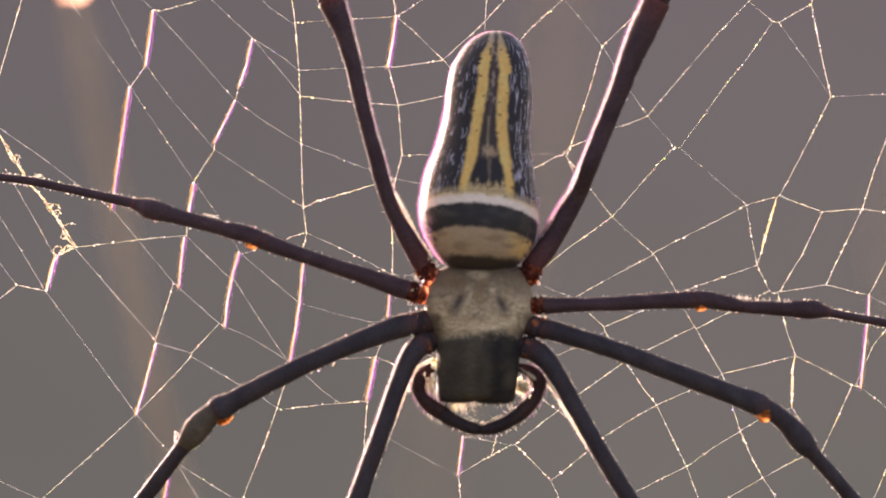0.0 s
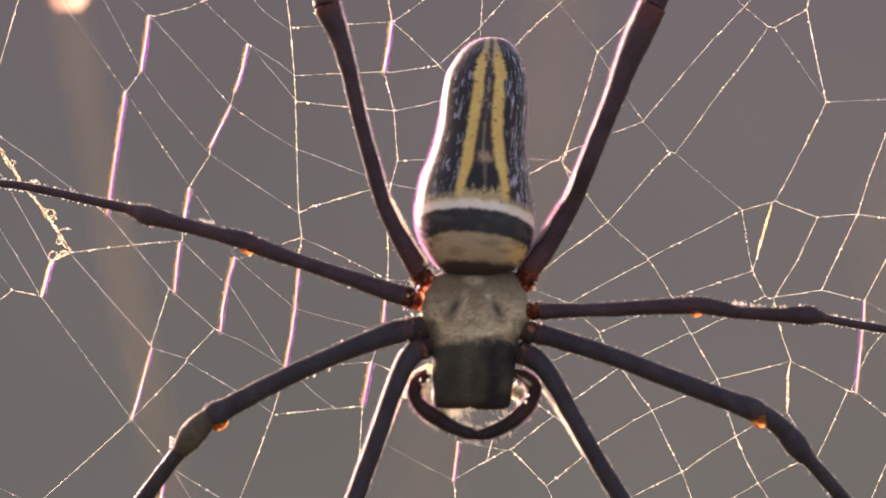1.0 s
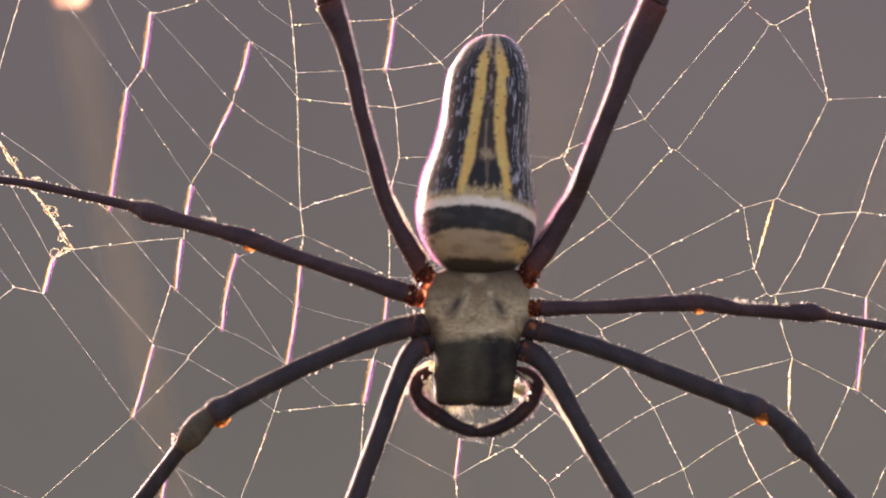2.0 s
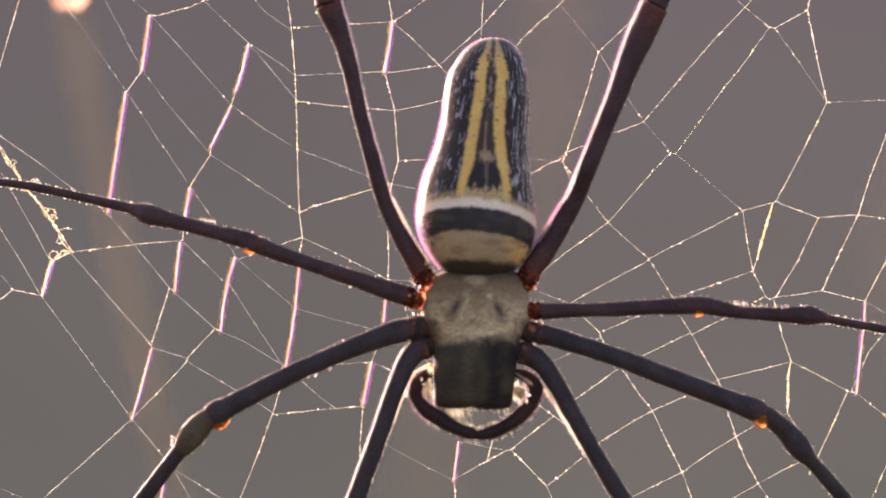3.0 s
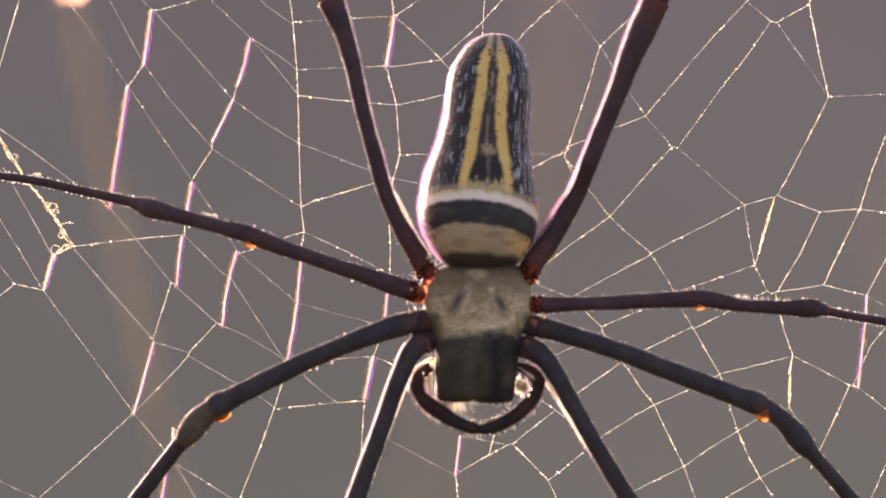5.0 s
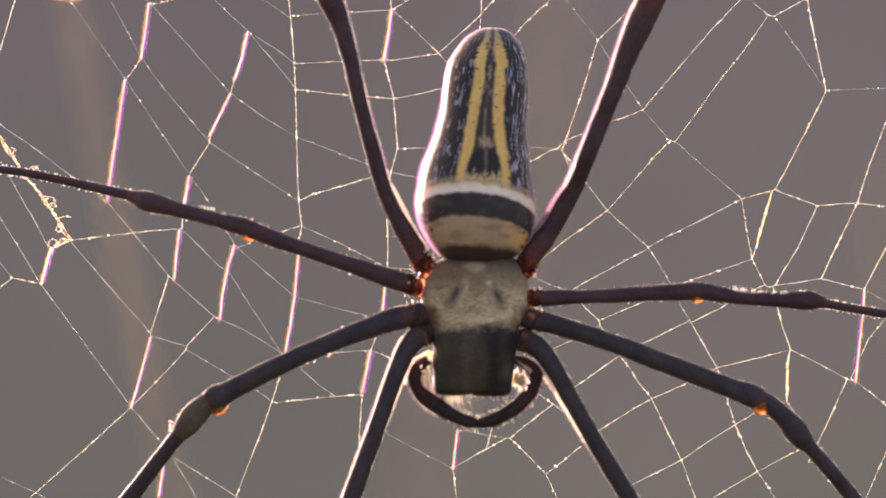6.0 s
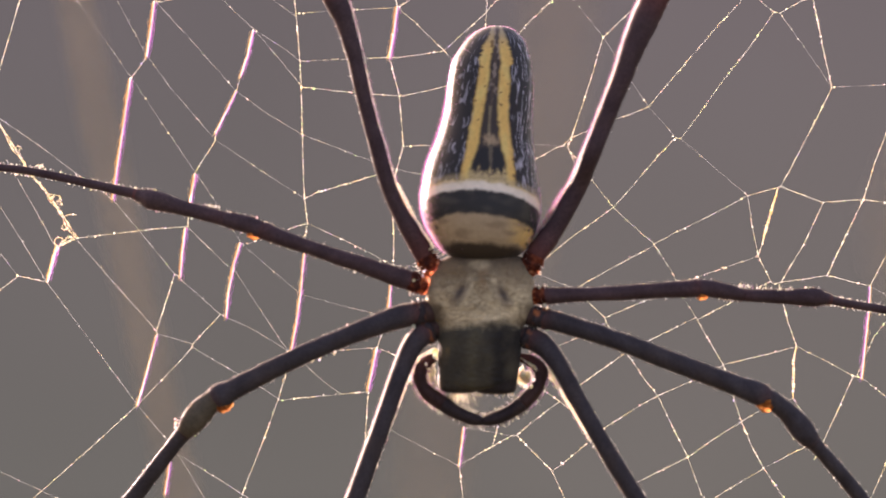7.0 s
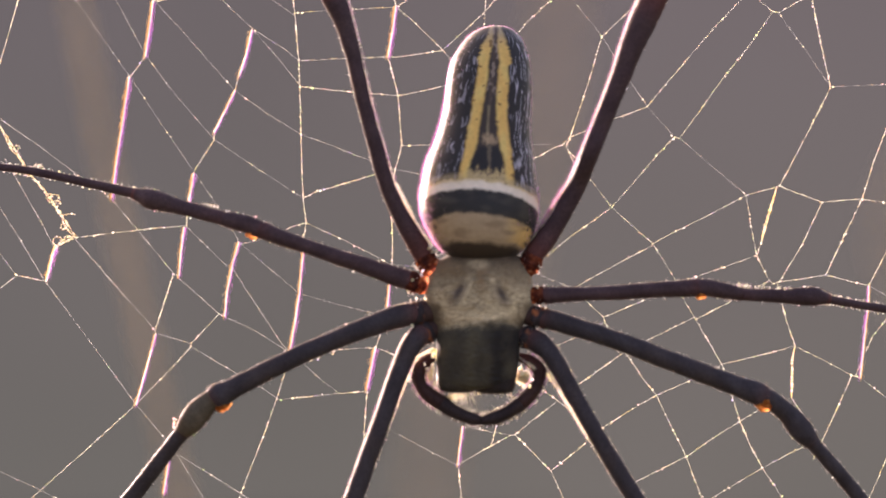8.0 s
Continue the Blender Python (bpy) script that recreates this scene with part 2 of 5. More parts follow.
def speck(bm, c, r, rng):
    """A small uneven flake, hollow behind."""
    k = [r * rng.uniform(0.6, 1.4) for _ in range(5)]
    top = bm.verts.new(c - Vector((0, k[4] * 0.6, 0)))
    turn = rng.uniform(0, 1.5)
    rim = [bm.verts.new(c + Vector((math.cos(turn + q * 1.5708) * k[q], r * 0.3, math.sin(turn + q * 1.5708) * k[q]))) for q in range(4)]
    for q in range(4):
        bm.faces.new((rim[q], rim[(q + 1) % 4], top))


# ---- ground and distance ----
def build_ground():
    bm = bmesh.new()
    n, half = 40, 120.0
    grid = [[bm.verts.new((half * (2 * i / n - 1), half * (2 * j / n - 1), 0.12 * (noise.noise((i * 0.7, j * 0.7, 0)) - 0.4)))
             for j in range(n + 1)] for i in range(n + 1)]
    for i in range(n):
        for j in range(n):
            bm.faces.new((grid[i][j], grid[i + 1][j], grid[i + 1][j + 1], grid[i][j + 1]))
    tagged(part("ground", bm, EARTH), label="brown earth with patches of dull green", category="ground", kind="structure")


def build_backdrop():
    bm = bmesh.new()
    n = 24
    low, top = [], []
    for i in range(n + 1):
        a = math.radians(-20 + 40 * i / n)
        x, y = 25 * math.sin(a), 25 * math.cos(a)
        low.append(bm.verts.new((x, y, -0.3)))
        top.append(bm.verts.new((x, y, 6.0 + 1.2 * noise.noise((i * 0.6, 3, 0)))))
    for i in range(n):
        bm.faces.new((low[i], low[i + 1], top[i + 1], top[i]))
    tagged(part("backdrop", bm, HAZE), label="self-lit sheet of far woods in grey morning haze, out of focus", category="backdrop", kind="structure")


build_ground()
build_backdrop()


# ---- the spider ----
BODY = -125.0           # depth of the body's middle, before the web


def blend(a, b, k):
    k = min(1.0, max(0.0, k))
    return tuple(x + (y - x) * k for x, y in zip(a, b))


def step_up(x, lo, hi):
    k = min(1.0, max(0.0, (x - lo) / (hi - lo)))
    return k * k * (3 - 2 * k)


def through_knots(x, knots):
    """Smooth value at x from knots (x, value), evenly eased."""
    if x <= knots[0][0]:
        return knots[0][1]
    last = len(knots) - 1
    for i in range(last):
        (a, p), (b, q) = knots[i], knots[i + 1]
        if x <= b:
            slope = (q - p) / (b - a)
            into = slope if i == 0 else (q - knots[i - 1][1]) / (b - knots[i - 1][0])
            out = slope if i + 1 == last else (knots[i + 2][1] - p) / (knots[i + 2][0] - a)
            t, w = (x - a) / (b - a), b - a
            return (p * (2 * t ** 3 - 3 * t * t + 1) + q * (3 * t * t - 2 * t ** 3)
                    + w * into * (t ** 3 - 2 * t * t + t) + w * out * (t ** 3 - t * t))
    return knots[-1][1]


YELLOW, TAN, CREAM, INK, BROWN, GREY = ((0.64, 0.375, 0.11), (0.335, 0.235, 0.150), (0.70, 0.57, 0.47), (0.0215, 0.0175, 0.0180),
                                          (0.10, 0.062, 0.045), (0.38, 0.35, 0.40))
HALF = ((55, 0), (57, 14), (61, 26), (68, 37), (80, 49), (95, 58), (120, 69), (160, 75), (200, 77), (235, 80), (265, 85), (300, 94.5),
        (330, 100), (365, 104.5), (395, 104), (420, 98), (440, 89), (455, 79), (468, 66), (478, 50))
MIDDLE = ((55, 878), (80, 874), (120, 868), (200, 863.5), (260, 855.5), (310, 849), (370, 848), (410, 850), (445, 853), (478, 852))
STRIPE_L = ((60, 870), (65, 869), (82, 866), (108, 859), (126, 854), (135, 855.5), (158, 853.5), (192, 847), (225, 842.5), (255, 837),
            (282, 833), (308, 825), (330, 819))
STRIPE_R = ((60, 884), (65, 885), (82, 887.5), (108, 891.5), (126, 894.5), (135, 891.5), (158, 890.5), (192, 889), (225, 888), (255, 891),
            (282, 895), (308, 899.5), (330, 902))
STRIPE_W = ((60, 2.8), (65, 3.9), (82, 6.6), (108, 10), (126, 10.2), (135, 8.6), (158, 10.0), (192, 10), (225, 9.4), (255, 10.2), (282, 9.3),
            (308, 7.8), (330, 7.4))


def abdomen_pigment(u, v, front):
    """Colour of the skin at chart place (u, v); front is 1 on the back's ridge and 0 at the flanks."""
    p = Vector((u * 0.05, v * 0.05, front * 3))
    w = noise.noise(p) * 3.2 + noise.noise(p * 3.1) * 2.0
    level = v - 0.07 * (u - 850) + w
    ring = level - 34 * (1 - max(0.0, front))
    hem = level - 12 * (1 - max(0.0, front))
    if hem > 446:
        return blend(TAN, (0.040, 0.027, 0.020), step_up(hem + 5 * noise.noise(Vector((u * 0.04, v * 0.04, 19))), 446, 458))
    if ring > 398:
        worn = noise.noise(Vector((u * 0.03, v * 0.07, 7)))
        # east end painted yellower for the light that falls on it
        tan = blend(blend(TAN, YELLOW, (0.1 if u < 850 else 0.7) * step_up(abs(u - 850), 35, 80)), (0.24, 0.16, 0.10), step_up(worn, 0.0, 0.6))
        spots = step_up(noise.noise(Vector((u * 0.12, v * 0.12, 2))), 0.1, 0.3) * step_up(abs(u - 850), 68, 86)
        return blend(INK, blend(tan, INK, spots), step_up(ring, 398, 405))
    if ring > 356:
        faded = blend(INK, (0.045, 0.037, 0.031), step_up(noise.noise(Vector((u * 0.035, v * 0.07, 17))), -0.1, 0.5))
        return blend(CREAM, faded, step_up(ring, 356, 362))
    if ring > 340:
        base = blend((0.50, 0.34, 0.16), CREAM, (ring - 340) / 8)
        lines = step_up(noise.noise(Vector((u * 0.09, v * 0.25, 4))), 0.25, 0.4) * step_up(346 - ring, 0, 6)
        return blend(base, BROWN, 0.8 * lines)
    # flanks: dark, with pale wavering streaks along the body
    warp = 5 * noise.noise(Vector((u * 0.03, v * 0.022, 5))) + 2.5 * noise.noise(Vector((u * 0.05, v * 0.07, 15)))
    side = math.asin(max(-1, min(1, (u - through_knots(v, MIDDLE)) / (through_knots(v, HALF) + 0.1)))) * 90
    streak = 0.0
    for seed, fine, run in ((9, 0.078, 0.0095), (23, 0.104, 0.014)):
        a = noise.noise(Vector(((side + warp * 1.6) * fine, v * run, seed)))
        b = noise.noise(Vector((side * 0.05, v * 0.045, seed + 8)))
        keep = 0.02 - 0.20 * step_up(side, 40, 75) + 0.16 * (1 - step_up(v, 90, 150)) - 0.14 * step_up(v, 240, 300)
        streak = max(streak, (1 - step_up(abs(a), 0.01, 0.11)) * step_up(b, keep, keep + 0.2))
    # streaks painted brighter towards the east edge, for its rim light
    streak *= 0.62 + 0.35 * step_up(side, 45, 80) + 0.5 * noise.noise(Vector((side * 0.08, v * 0.06, 51)))
    flank = blend(INK, GREY, streak)
    cl, cr, half = through_knots(v, STRIPE_L), through_knots(v, STRIPE_R), through_knots(v, STRIPE_W)
    edge = half + 0.4 * w + 1.4 * noise.noise(Vector((u * 0.02, v * 0.11, 3)))
    if u < cl or u > cr:
        edge += 4.5 * noise.noise(Vector((u * 0.03, v * 0.33, 13))) * step_up(v, 70, 95) * (1 - step_up(v, 128, 142))
    d = min(abs(u - cl), abs(u - cr))
    colour = flank
    if cl < u < cr:
        mid = (cl + cr) / 2
        mottle = noise.noise(Vector((u * 0.13, v * 0.10, 61)))
        colour = blend(INK, BROWN, 0.35 * (1 - step_up(abs(u - mid), 1, 5)) + 0.3)
        colour = blend(colour, (0.21, 0.15, 0.12), step_up(mottle, 0.0, 0.4) * (1 - step_up(v, 170, 215)))
        if v > 205:
            colour = blend(colour, (0.30, 0.23, 0.13), 0.45 * (1 - step_up(abs(u - mid + 1) + 0.4 * w, 1.0, 3.4)))
        patch = math.hypot((u - 866) / 17, (v - 268) / 10) + 0.10 * w + 0.5 * noise.noise(Vector((u * 0.15, v * 0.2, 40)))
        colour = blend(blend((0.46, 0.30, 0.18), colour, 0.4), colour, step_up(patch, 0.4, 1.4))
        if v > 276:
            tri = abs(u - 866)
            colour = blend(colour, INK, step_up(v, 276, 286) * (1 - step_up(tri + w, 20 + (v - 290) * 0.45, 27 + (v - 290) * 0.45)))
            colour = blend((0.11, 0.08, 0.055), colour, step_up(tri + 1.3 * w, 1.0, 4.0))
        lace = abs(noise.noise(Vector((u * 0.075, v * 0.13, 8))))
        colour = blend(colour, blend((0.48, 0.33, 0.15), BROWN, 1 - step_up(lace, 0.03, 0.14)), step_up(v + 16 * noise.noise(Vector((u * 0.17, v * 0.03, 71))), 318, 330))
    gold = blend(YELLOW, (0.64, 0.43, 0.14), step_up(noise.noise(Vector((u * 0.06, v * 0.03, 6))), -0.2, 0.6))
    gold = blend((0.36, 0.26, 0.15), gold, step_up(v, 62, 105))
    nick = step_up(noise.noise(Vector((u * 0.08, v * 0.13, 31))), 0.46, 0.58)
    gold = blend(gold, (0.15, 0.07, 0.03), 0.8 * nick)
    colour = blend(gold, colour, step_up(d, edge - 3.6, edge + 3.2))
    skirt = step_up(ring, 323, 337) * (0.55 + 0.45 * noise.noise(Vector((u * 0.1, v * 0.1, 12))))
    return blend(colour, (0.40, 0.29, 0.16), skirt)


def abdomen_depth(v):
    """The abdomen leans back towards the web, and its back is arched."""
    return BODY - 12 + 0.27 * (470 - v) - 20 * math.sin(math.pi * (v - 55) / 423)


def build_abdomen(spider):
    bm = bmesh.new()
    lay = bm.verts.layers.float_color.new("pigment")
    rows, sides = 330, 300
    rings = []
    for i in range(rows + 1):
        q = i / rows
        v = 55.0 + 423 * (q if q > 0.08 else q * q / 0.08 * 0.5 + q * 0.5)
        h = max(through_knots(v, HALF), 0.4)
        m = through_knots(v, MIDDLE)
        deep = h * 0.93
        lean = abdomen_depth(v)
        ring = []
        for j in range(sides):
            a = 2 * math.pi * j / sides
            u = m + h * math.cos(a)
            front = math.sin(a)
            w = bm.verts.new(at(u, v, lean - deep * front))
            w[lay] = (*abdomen_pigment(u, v, front), 1)
            ring.append(w)
        rings.append(ring)
    for a, b in zip(rings, rings[1:]):
        for j in range(sides):
            bm.faces.new((a[j], b[j], b[(j + 1) % sides], a[(j + 1) % sides]))
    bm.faces.new(rings[0])
    bm.faces.new(rings[-1][::-1])
    abdomen = part("abdomen", bm, ABDOMEN_SKIN, spider, "long black abdomen with two yellow stripes, cream and tan bands",
                   origin=at(853, 470, BODY))
    # a fine down along both flanks, coloured for the pink glow at their edge
    bm = bmesh.new()
    rng = random.Random(4)
    for k in range(4300):
        v = (rng.uniform(58, 455) if k < 1900 else rng.uniform(350, 468)) if k < 3700 else 55.5 + 60 * rng.random() ** 2
        a = math.radians(rng.gauss(183, 22) if rng.random() < 0.7 else rng.gauss(0, 16))
        h, m = through_knots(v, HALF), through_knots(v, MIDDLE)
        lean = abdomen_depth(v)
        base = at(m + h * math.cos(a), v, lean - h * 0.93 * math.sin(a))
        far = h + (rng.uniform(2.0, 5.0) if k < 3700 else rng.uniform(0.8, 2.2))
        tip = at(m + far * math.cos(a) + rng.uniform(-1, 1), v + (rng.uniform(-5, 0) if k < 3700 else rng.uniform(-2, 0)), lean - far * 0.93 * math.sin(a))
        spike(bm, base, tip, STEP * 0.2)
    tagged(part("down_hair", bm, ROSY_HALO, abdomen, "fine down on the flanks, rosy for the glow at their edge", smooth=False), kind="stuff")
    # longer hairs tinted violet, drawing the halo of the sunlit flank
    bm = bmesh.new()
    for _ in range(3000):
        v = rng.uniform(120, 458)
        a = math.radians(rng.gauss(184, 14))
        h, m = through_knots(v, HALF), through_knots(v, MIDDLE)
        lean = abdomen_depth(v)
        far = h + rng.uniform(3.5, 8.5) * (0.3 + 0.7 * step_up(v, 120, 250))
        spike(bm, at(m + h * math.cos(a), v, lean - h * 0.93 * math.sin(a)),
              at(m + far * math.cos(a), v + rng.uniform(-7, 1), lean - far * 0.93 * math.sin(a)), STEP * 0.16)
    tagged(part("halo_down", bm, VIOLET_HALO, abdomen, "longer down drawing the violet halo of the sunlit flank", smooth=False), kind="stuff")
    bm = bmesh.new()
    lay_shade = lambda i, j: (0.012, 0.010, 0.010)
    tube(bm, [at(853, 460, BODY + 8), at(852, 474, BODY + 8), at(850, 500, BODY + 6)], [STEP * 58, STEP * 54, STEP * 46], 24, lay_shade)
    part("waist", bm, LEG_SHELL, spider, "dark narrow waist")
    return abdomen


SHELL_HALF = ((466, 34), (469, 56), (474, 69), (482, 79), (495, 87), (515, 93), (540, 96), (560, 94), (580, 86), (597, 77), (615, 75), (640, 73.5), (675, 71.5), (690, 69.5), (699, 64), (705, 53), (708, 34))
SHELL_MID = ((466, 853), (500, 850), (540, 847), (580, 848), (640, 846), (702, 842))


def shell_pigment(u, v, front):
    n = noise.noise(Vector((u * 0.05, v * 0.05, 1))) + 0.5 * noise.noise(Vector((u * 0.14, v * 0.14, 2)))
    pale = blend((0.37, 0.315, 0.225), (0.23, 0.188, 0.13), step_up(n, -0.3, 0.5))
    pale = blend(pale, (0.48, 0.41, 0.30), 0.7 * step_up(v, 545, 585) * (1 - step_up(abs(u - 848), 40, 75)))
    # sides shaded in the colour, more on the west and low down
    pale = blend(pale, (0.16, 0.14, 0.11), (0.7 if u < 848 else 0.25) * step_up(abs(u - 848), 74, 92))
    pale = blend(pale, (0.05, 0.04, 0.032), 0.85 * step_up(abs(u - 851) + 10 * n, 56, 80) * step_up(v, 540, 568))
    pale = blend((0.055, 0.040, 0.030), pale, step_up(v + 14 * n, 474, 548))
    fold = abs(v - 510 - 0.002 * (u - 850) ** 2 + 16 * n)
    pale = blend(blend(pale, (0.13, 0.105, 0.078), 0.32), pale, step_up(fold, 1, 9))
    pale = blend(pale, (0.15, 0.115, 0.082), 0.6 * (1 - step_up(math.hypot((u - 785) / 40, (v - 490) / 22), 0.4, 1.1)))
    # brown streak down the middle, pale ridges beside it, dull brown shoulders
    wave = 5 * noise.noise(Vector((u * 0.07, v * 0.05, 33)))
    pale = blend((0.17, 0.118, 0.078), pale, 1 - 0.75 * (1 - step_up(abs(u - 852 + wave), 3, 13)) * step_up(v, 484, 500) * (1 - step_up(v, 515, 545)))
    ridge = min(abs(u - 829 - 0.25 * (520 - v) + wave), abs(u - 874 + 0.25 * (520 - v) + wave))
    pale = blend((0.50, 0.43, 0.31), pale, 1 - 0.6 * (1 - step_up(ridge, 2, 9)) * step_up(v, 498, 515) * (1 - step_up(v, 545, 570)))
    pale = blend((0.40, 0.33, 0.23), pale, 1 - 0.5 * (1 - step_up(math.hypot((u - 846) / 26, (v - 486) / 11) + 0.3 * n, 0.4, 1.2)))
    for cu, cv, wide, deep in ((800, 496, 44, 0.8), (898, 494, 30, 0.2)):
        pale = blend((0.14, 0.102, 0.064), pale, 1 - deep * (1 - step_up(math.hypot((u - cu) / wide, (v - cv) / 17) + 0.4 * n, 0.35, 1.2)))
    for grain, seed, deep in ((1.0, 44, 0.6), (2.1, 57, 0.4)):
        crease = abs(noise.noise(Vector((u * 0.04 * grain + 0.4 * n, v * 0.075 * grain, seed))))
        pale = blend(blend(pale, (0.11, 0.082, 0.058), deep), pale, step_up(crease, 0.01, 0.09))
    # east half painted lighter, as the light falls on it
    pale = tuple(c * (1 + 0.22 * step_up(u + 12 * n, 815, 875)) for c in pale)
    # groove rays and two pits, a soft shadow painted round each
    ray = abs(abs(u - 846) - (v - 500) * 0.55 - 8)
    pale = blend(blend(pale, (0.17, 0.15, 0.12), 0.5), pale, step_up(ray + 4 * n, 2, 9) if 505 < v < 560 else 1)
    for cu, cv, lean in ((811, 535, -0.5), (888, 539, 0.40)):
        du, dv = u - cu - lean * (v - cv), v - cv
        pit = math.hypot(du / 8, dv / 16) + 0.12 * n
        pale = blend(blend((0.14, 0.112, 0.09), pale, step_up(pit, 0.8, 2.2)), pale, 0.3)
        pale = blend((0.060, 0.050, 0.050), pale, step_up(pit, 0.15, 1.15))
    # front lit in its colour: lighter olive west of the middle, darker east
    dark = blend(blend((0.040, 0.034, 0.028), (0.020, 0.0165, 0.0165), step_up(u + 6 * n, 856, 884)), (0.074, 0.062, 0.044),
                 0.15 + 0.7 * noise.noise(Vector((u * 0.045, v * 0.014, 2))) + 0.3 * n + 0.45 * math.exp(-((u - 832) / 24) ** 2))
    border = 594 + 9 * n - 6 * math.cos((u - 848) / 30) + 12 * step_up(abs(u - 848), 66, 90) - 9 * step_up(u, 868, 892)
    return blend(tuple(c * k for c, k in zip(pale, (1.20, 1.08, 0.98))), dark, step_up(v, border - 11, border + 13))


def build_head(spider):
    bm = bmesh.new()
    lay = bm.verts.layers.float_color.new("pigment")
    rows, sides = 160, 160
    rings = []
    for i in range(rows + 1):
        v = 466 + 242 * i / rows
        h, m = through_knots(v, SHELL_HALF), through_knots(v, SHELL_MID)
        deep = h * (0.62 + 0.18 * step_up(v, 560, 620) - 0.12 * step_up(v, 640, 690))
        tuck = 8 * (1 - step_up(v, 464, 500))
        ring = []
        for j in range(sides):
            a = 2 * math.pi * j / sides
            s = math.sin(a)
            u = m + h * math.cos(a)
            bump = 2.2 * noise.noise(Vector((u * 0.06, v * 0.06, 3))) + 1.6 * noise.noise(Vector((u * 0.13, v * 0.17, 8)))
            dent = -5 * math.exp(-((u - 846) / 16) ** 2 - ((v - 535) / 22) ** 2) if s > 0 else 0
            for cu, cv in ((811, 535), (888, 539)):
                dent -= 4 * math.exp(-((u - cu) / 9) ** 2 - ((v - cv) / 14) ** 2) if s > 0 else 0
            w = bm.verts.new(at(u, v, BODY - 18 + tuck - (deep + bump + dent) * s))
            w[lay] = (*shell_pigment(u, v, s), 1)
            ring.append(w)
        rings.append(ring)
    for a, b in zip(rings, rings[1:]):
        for j in range(sides):
            bm.faces.new((a[j], b[j], b[(j + 1) % sides], a[(j + 1) % sides]))
    bm.faces.new(rings[0])
    bm.faces.new(rings[-1][::-1])
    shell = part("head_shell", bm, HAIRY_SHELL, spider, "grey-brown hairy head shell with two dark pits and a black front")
    bm = bmesh.new()
    rng = random.Random(9)
    for _ in range(2600):
        v = 492 + 108 * rng.random() ** 0.6
        a = math.radians(rng.uniform(8, 172))
        h, m = through_knots(v, SHELL_HALF), through_knots(v, SHELL_MID)
        deep = h * (0.62 + 0.18 * step_up(v, 560, 620))
        u = m + h * math.cos(a)
        if min(math.hypot(u - 811, v - 535), math.hypot(u - 888, v - 539)) < 15 or (abs(u - 851) > 66 and v > 545):
            continue
        base = at(u, v, BODY - 17 - deep * math.sin(a))
        tip = at(u + rng.uniform(-4, 4), v + rng.uniform(3, 7), BODY - 19 - deep * math.sin(a))
        spike(bm, base, tip, STEP * 0.26)
    tagged(part("felt", bm, BODY_HAIR, shell, "short pale grey felt", smooth=False), kind="stuff")
    # the two jaws, pointing down
    for side, mid, tip_u, low in ((-1, 811, 810, 713), (1, 877, 875, 715)):
        bm = bmesh.new()
        pts = spline([(mid, 610, BODY - 28, 30), (mid, 640, BODY - 14, 35), (mid, 668, BODY - 14, 37.5), (tip_u, 690, BODY - 16, 37.5),
                      (tip_u, low - 10, BODY - 16, 36), (tip_u, low - 4, BODY - 16, 32), (tip_u, low - 1, BODY - 16, 26), (tip_u, low + 0.5, BODY - 16, 16)], 5)
        rng = random.Random(side)
        # west jaw lit and east jaw shaded by the colour itself
        tube(bm, [at(*p[:3]) for p in pts], [STEP * p[3] for p in pts], 28,
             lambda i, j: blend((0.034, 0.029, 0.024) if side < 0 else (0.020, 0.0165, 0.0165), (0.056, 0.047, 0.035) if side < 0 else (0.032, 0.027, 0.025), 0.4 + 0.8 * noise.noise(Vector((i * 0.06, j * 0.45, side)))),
             lump=lambda i, a: 1 + 0.03 * noise.noise(Vector((i * 0.2, math.cos(a) * 2, math.sin(a) * 2 + side))))
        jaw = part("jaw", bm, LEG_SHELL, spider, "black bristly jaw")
        bm = bmesh.new()
        for _ in range(120):
            a = rng.uniform(0, 6.28)
            u0, v0, d0 = tip_u + 30 * math.cos(a), low - rng.uniform(0, 7), BODY - 16 - 28 * math.sin(a)
            spike(bm, at(u0, v0, d0), at(u0 + rng.uniform(-4, 4), v0 + rng.uniform(3, 9), d0 + 4), STEP * 0.26)
        tagged(part("bristles", bm, PALE_HAIR, jaw, "pale bristles on the jaw's edge", smooth=False), kind="stuff")


LEG_BLACK, LEG_BROWN, LEG_RED = (0.038, 0.0315, 0.0355), (0.050, 0.031, 0.035), (0.14, 0.042, 0.034)


def limb(places, radii, tint, red_near=0.0, red_far=0.0, sides=16, reach=0.2):
    n = len(places)

    def spot(i, a, coarse):
        """A place on the skin for its mottling; coarse in steps of the chart."""
        p = places[i] / STEP / coarse
        return Vector((p.x + math.cos(a) * radii[i] / STEP / coarse, p.z, math.sin(a) * radii[i] / STEP / coarse))

    def shade(i, j):
        q, a = i / (n - 1), 2 * math.pi * j / sides
        k = red_near * (1 - step_up(q, 0.0, reach)) ** 1.5 + red_far * step_up(q, 0.88, 1.0)
        g = 0.35 + 0.5 * noise.noise(spot(i, a, 26)) + 0.35 * noise.noise(spot(i, a, 7))
        skin = blend(tuple(c * 0.9 for c in tint), tuple(c * 1.55 for c in tint), g)
        skin = blend(skin, (0.075, 0.048, 0.036), 0.16 * step_up(noise.noise(spot(i, a, 34) + Vector((9, 3, 5))), 0.15, 0.5))
        return blend(skin, LEG_RED, k)

    def lump(i, a):
        return 1 + 0.07 * noise.noise(spot(i, a, 30)) + 0.05 * noise.noise(spot(i, a, 11))

    bm = bmesh.new()
    tube(bm, places, radii, sides, shade, lump=lump)
    return bm


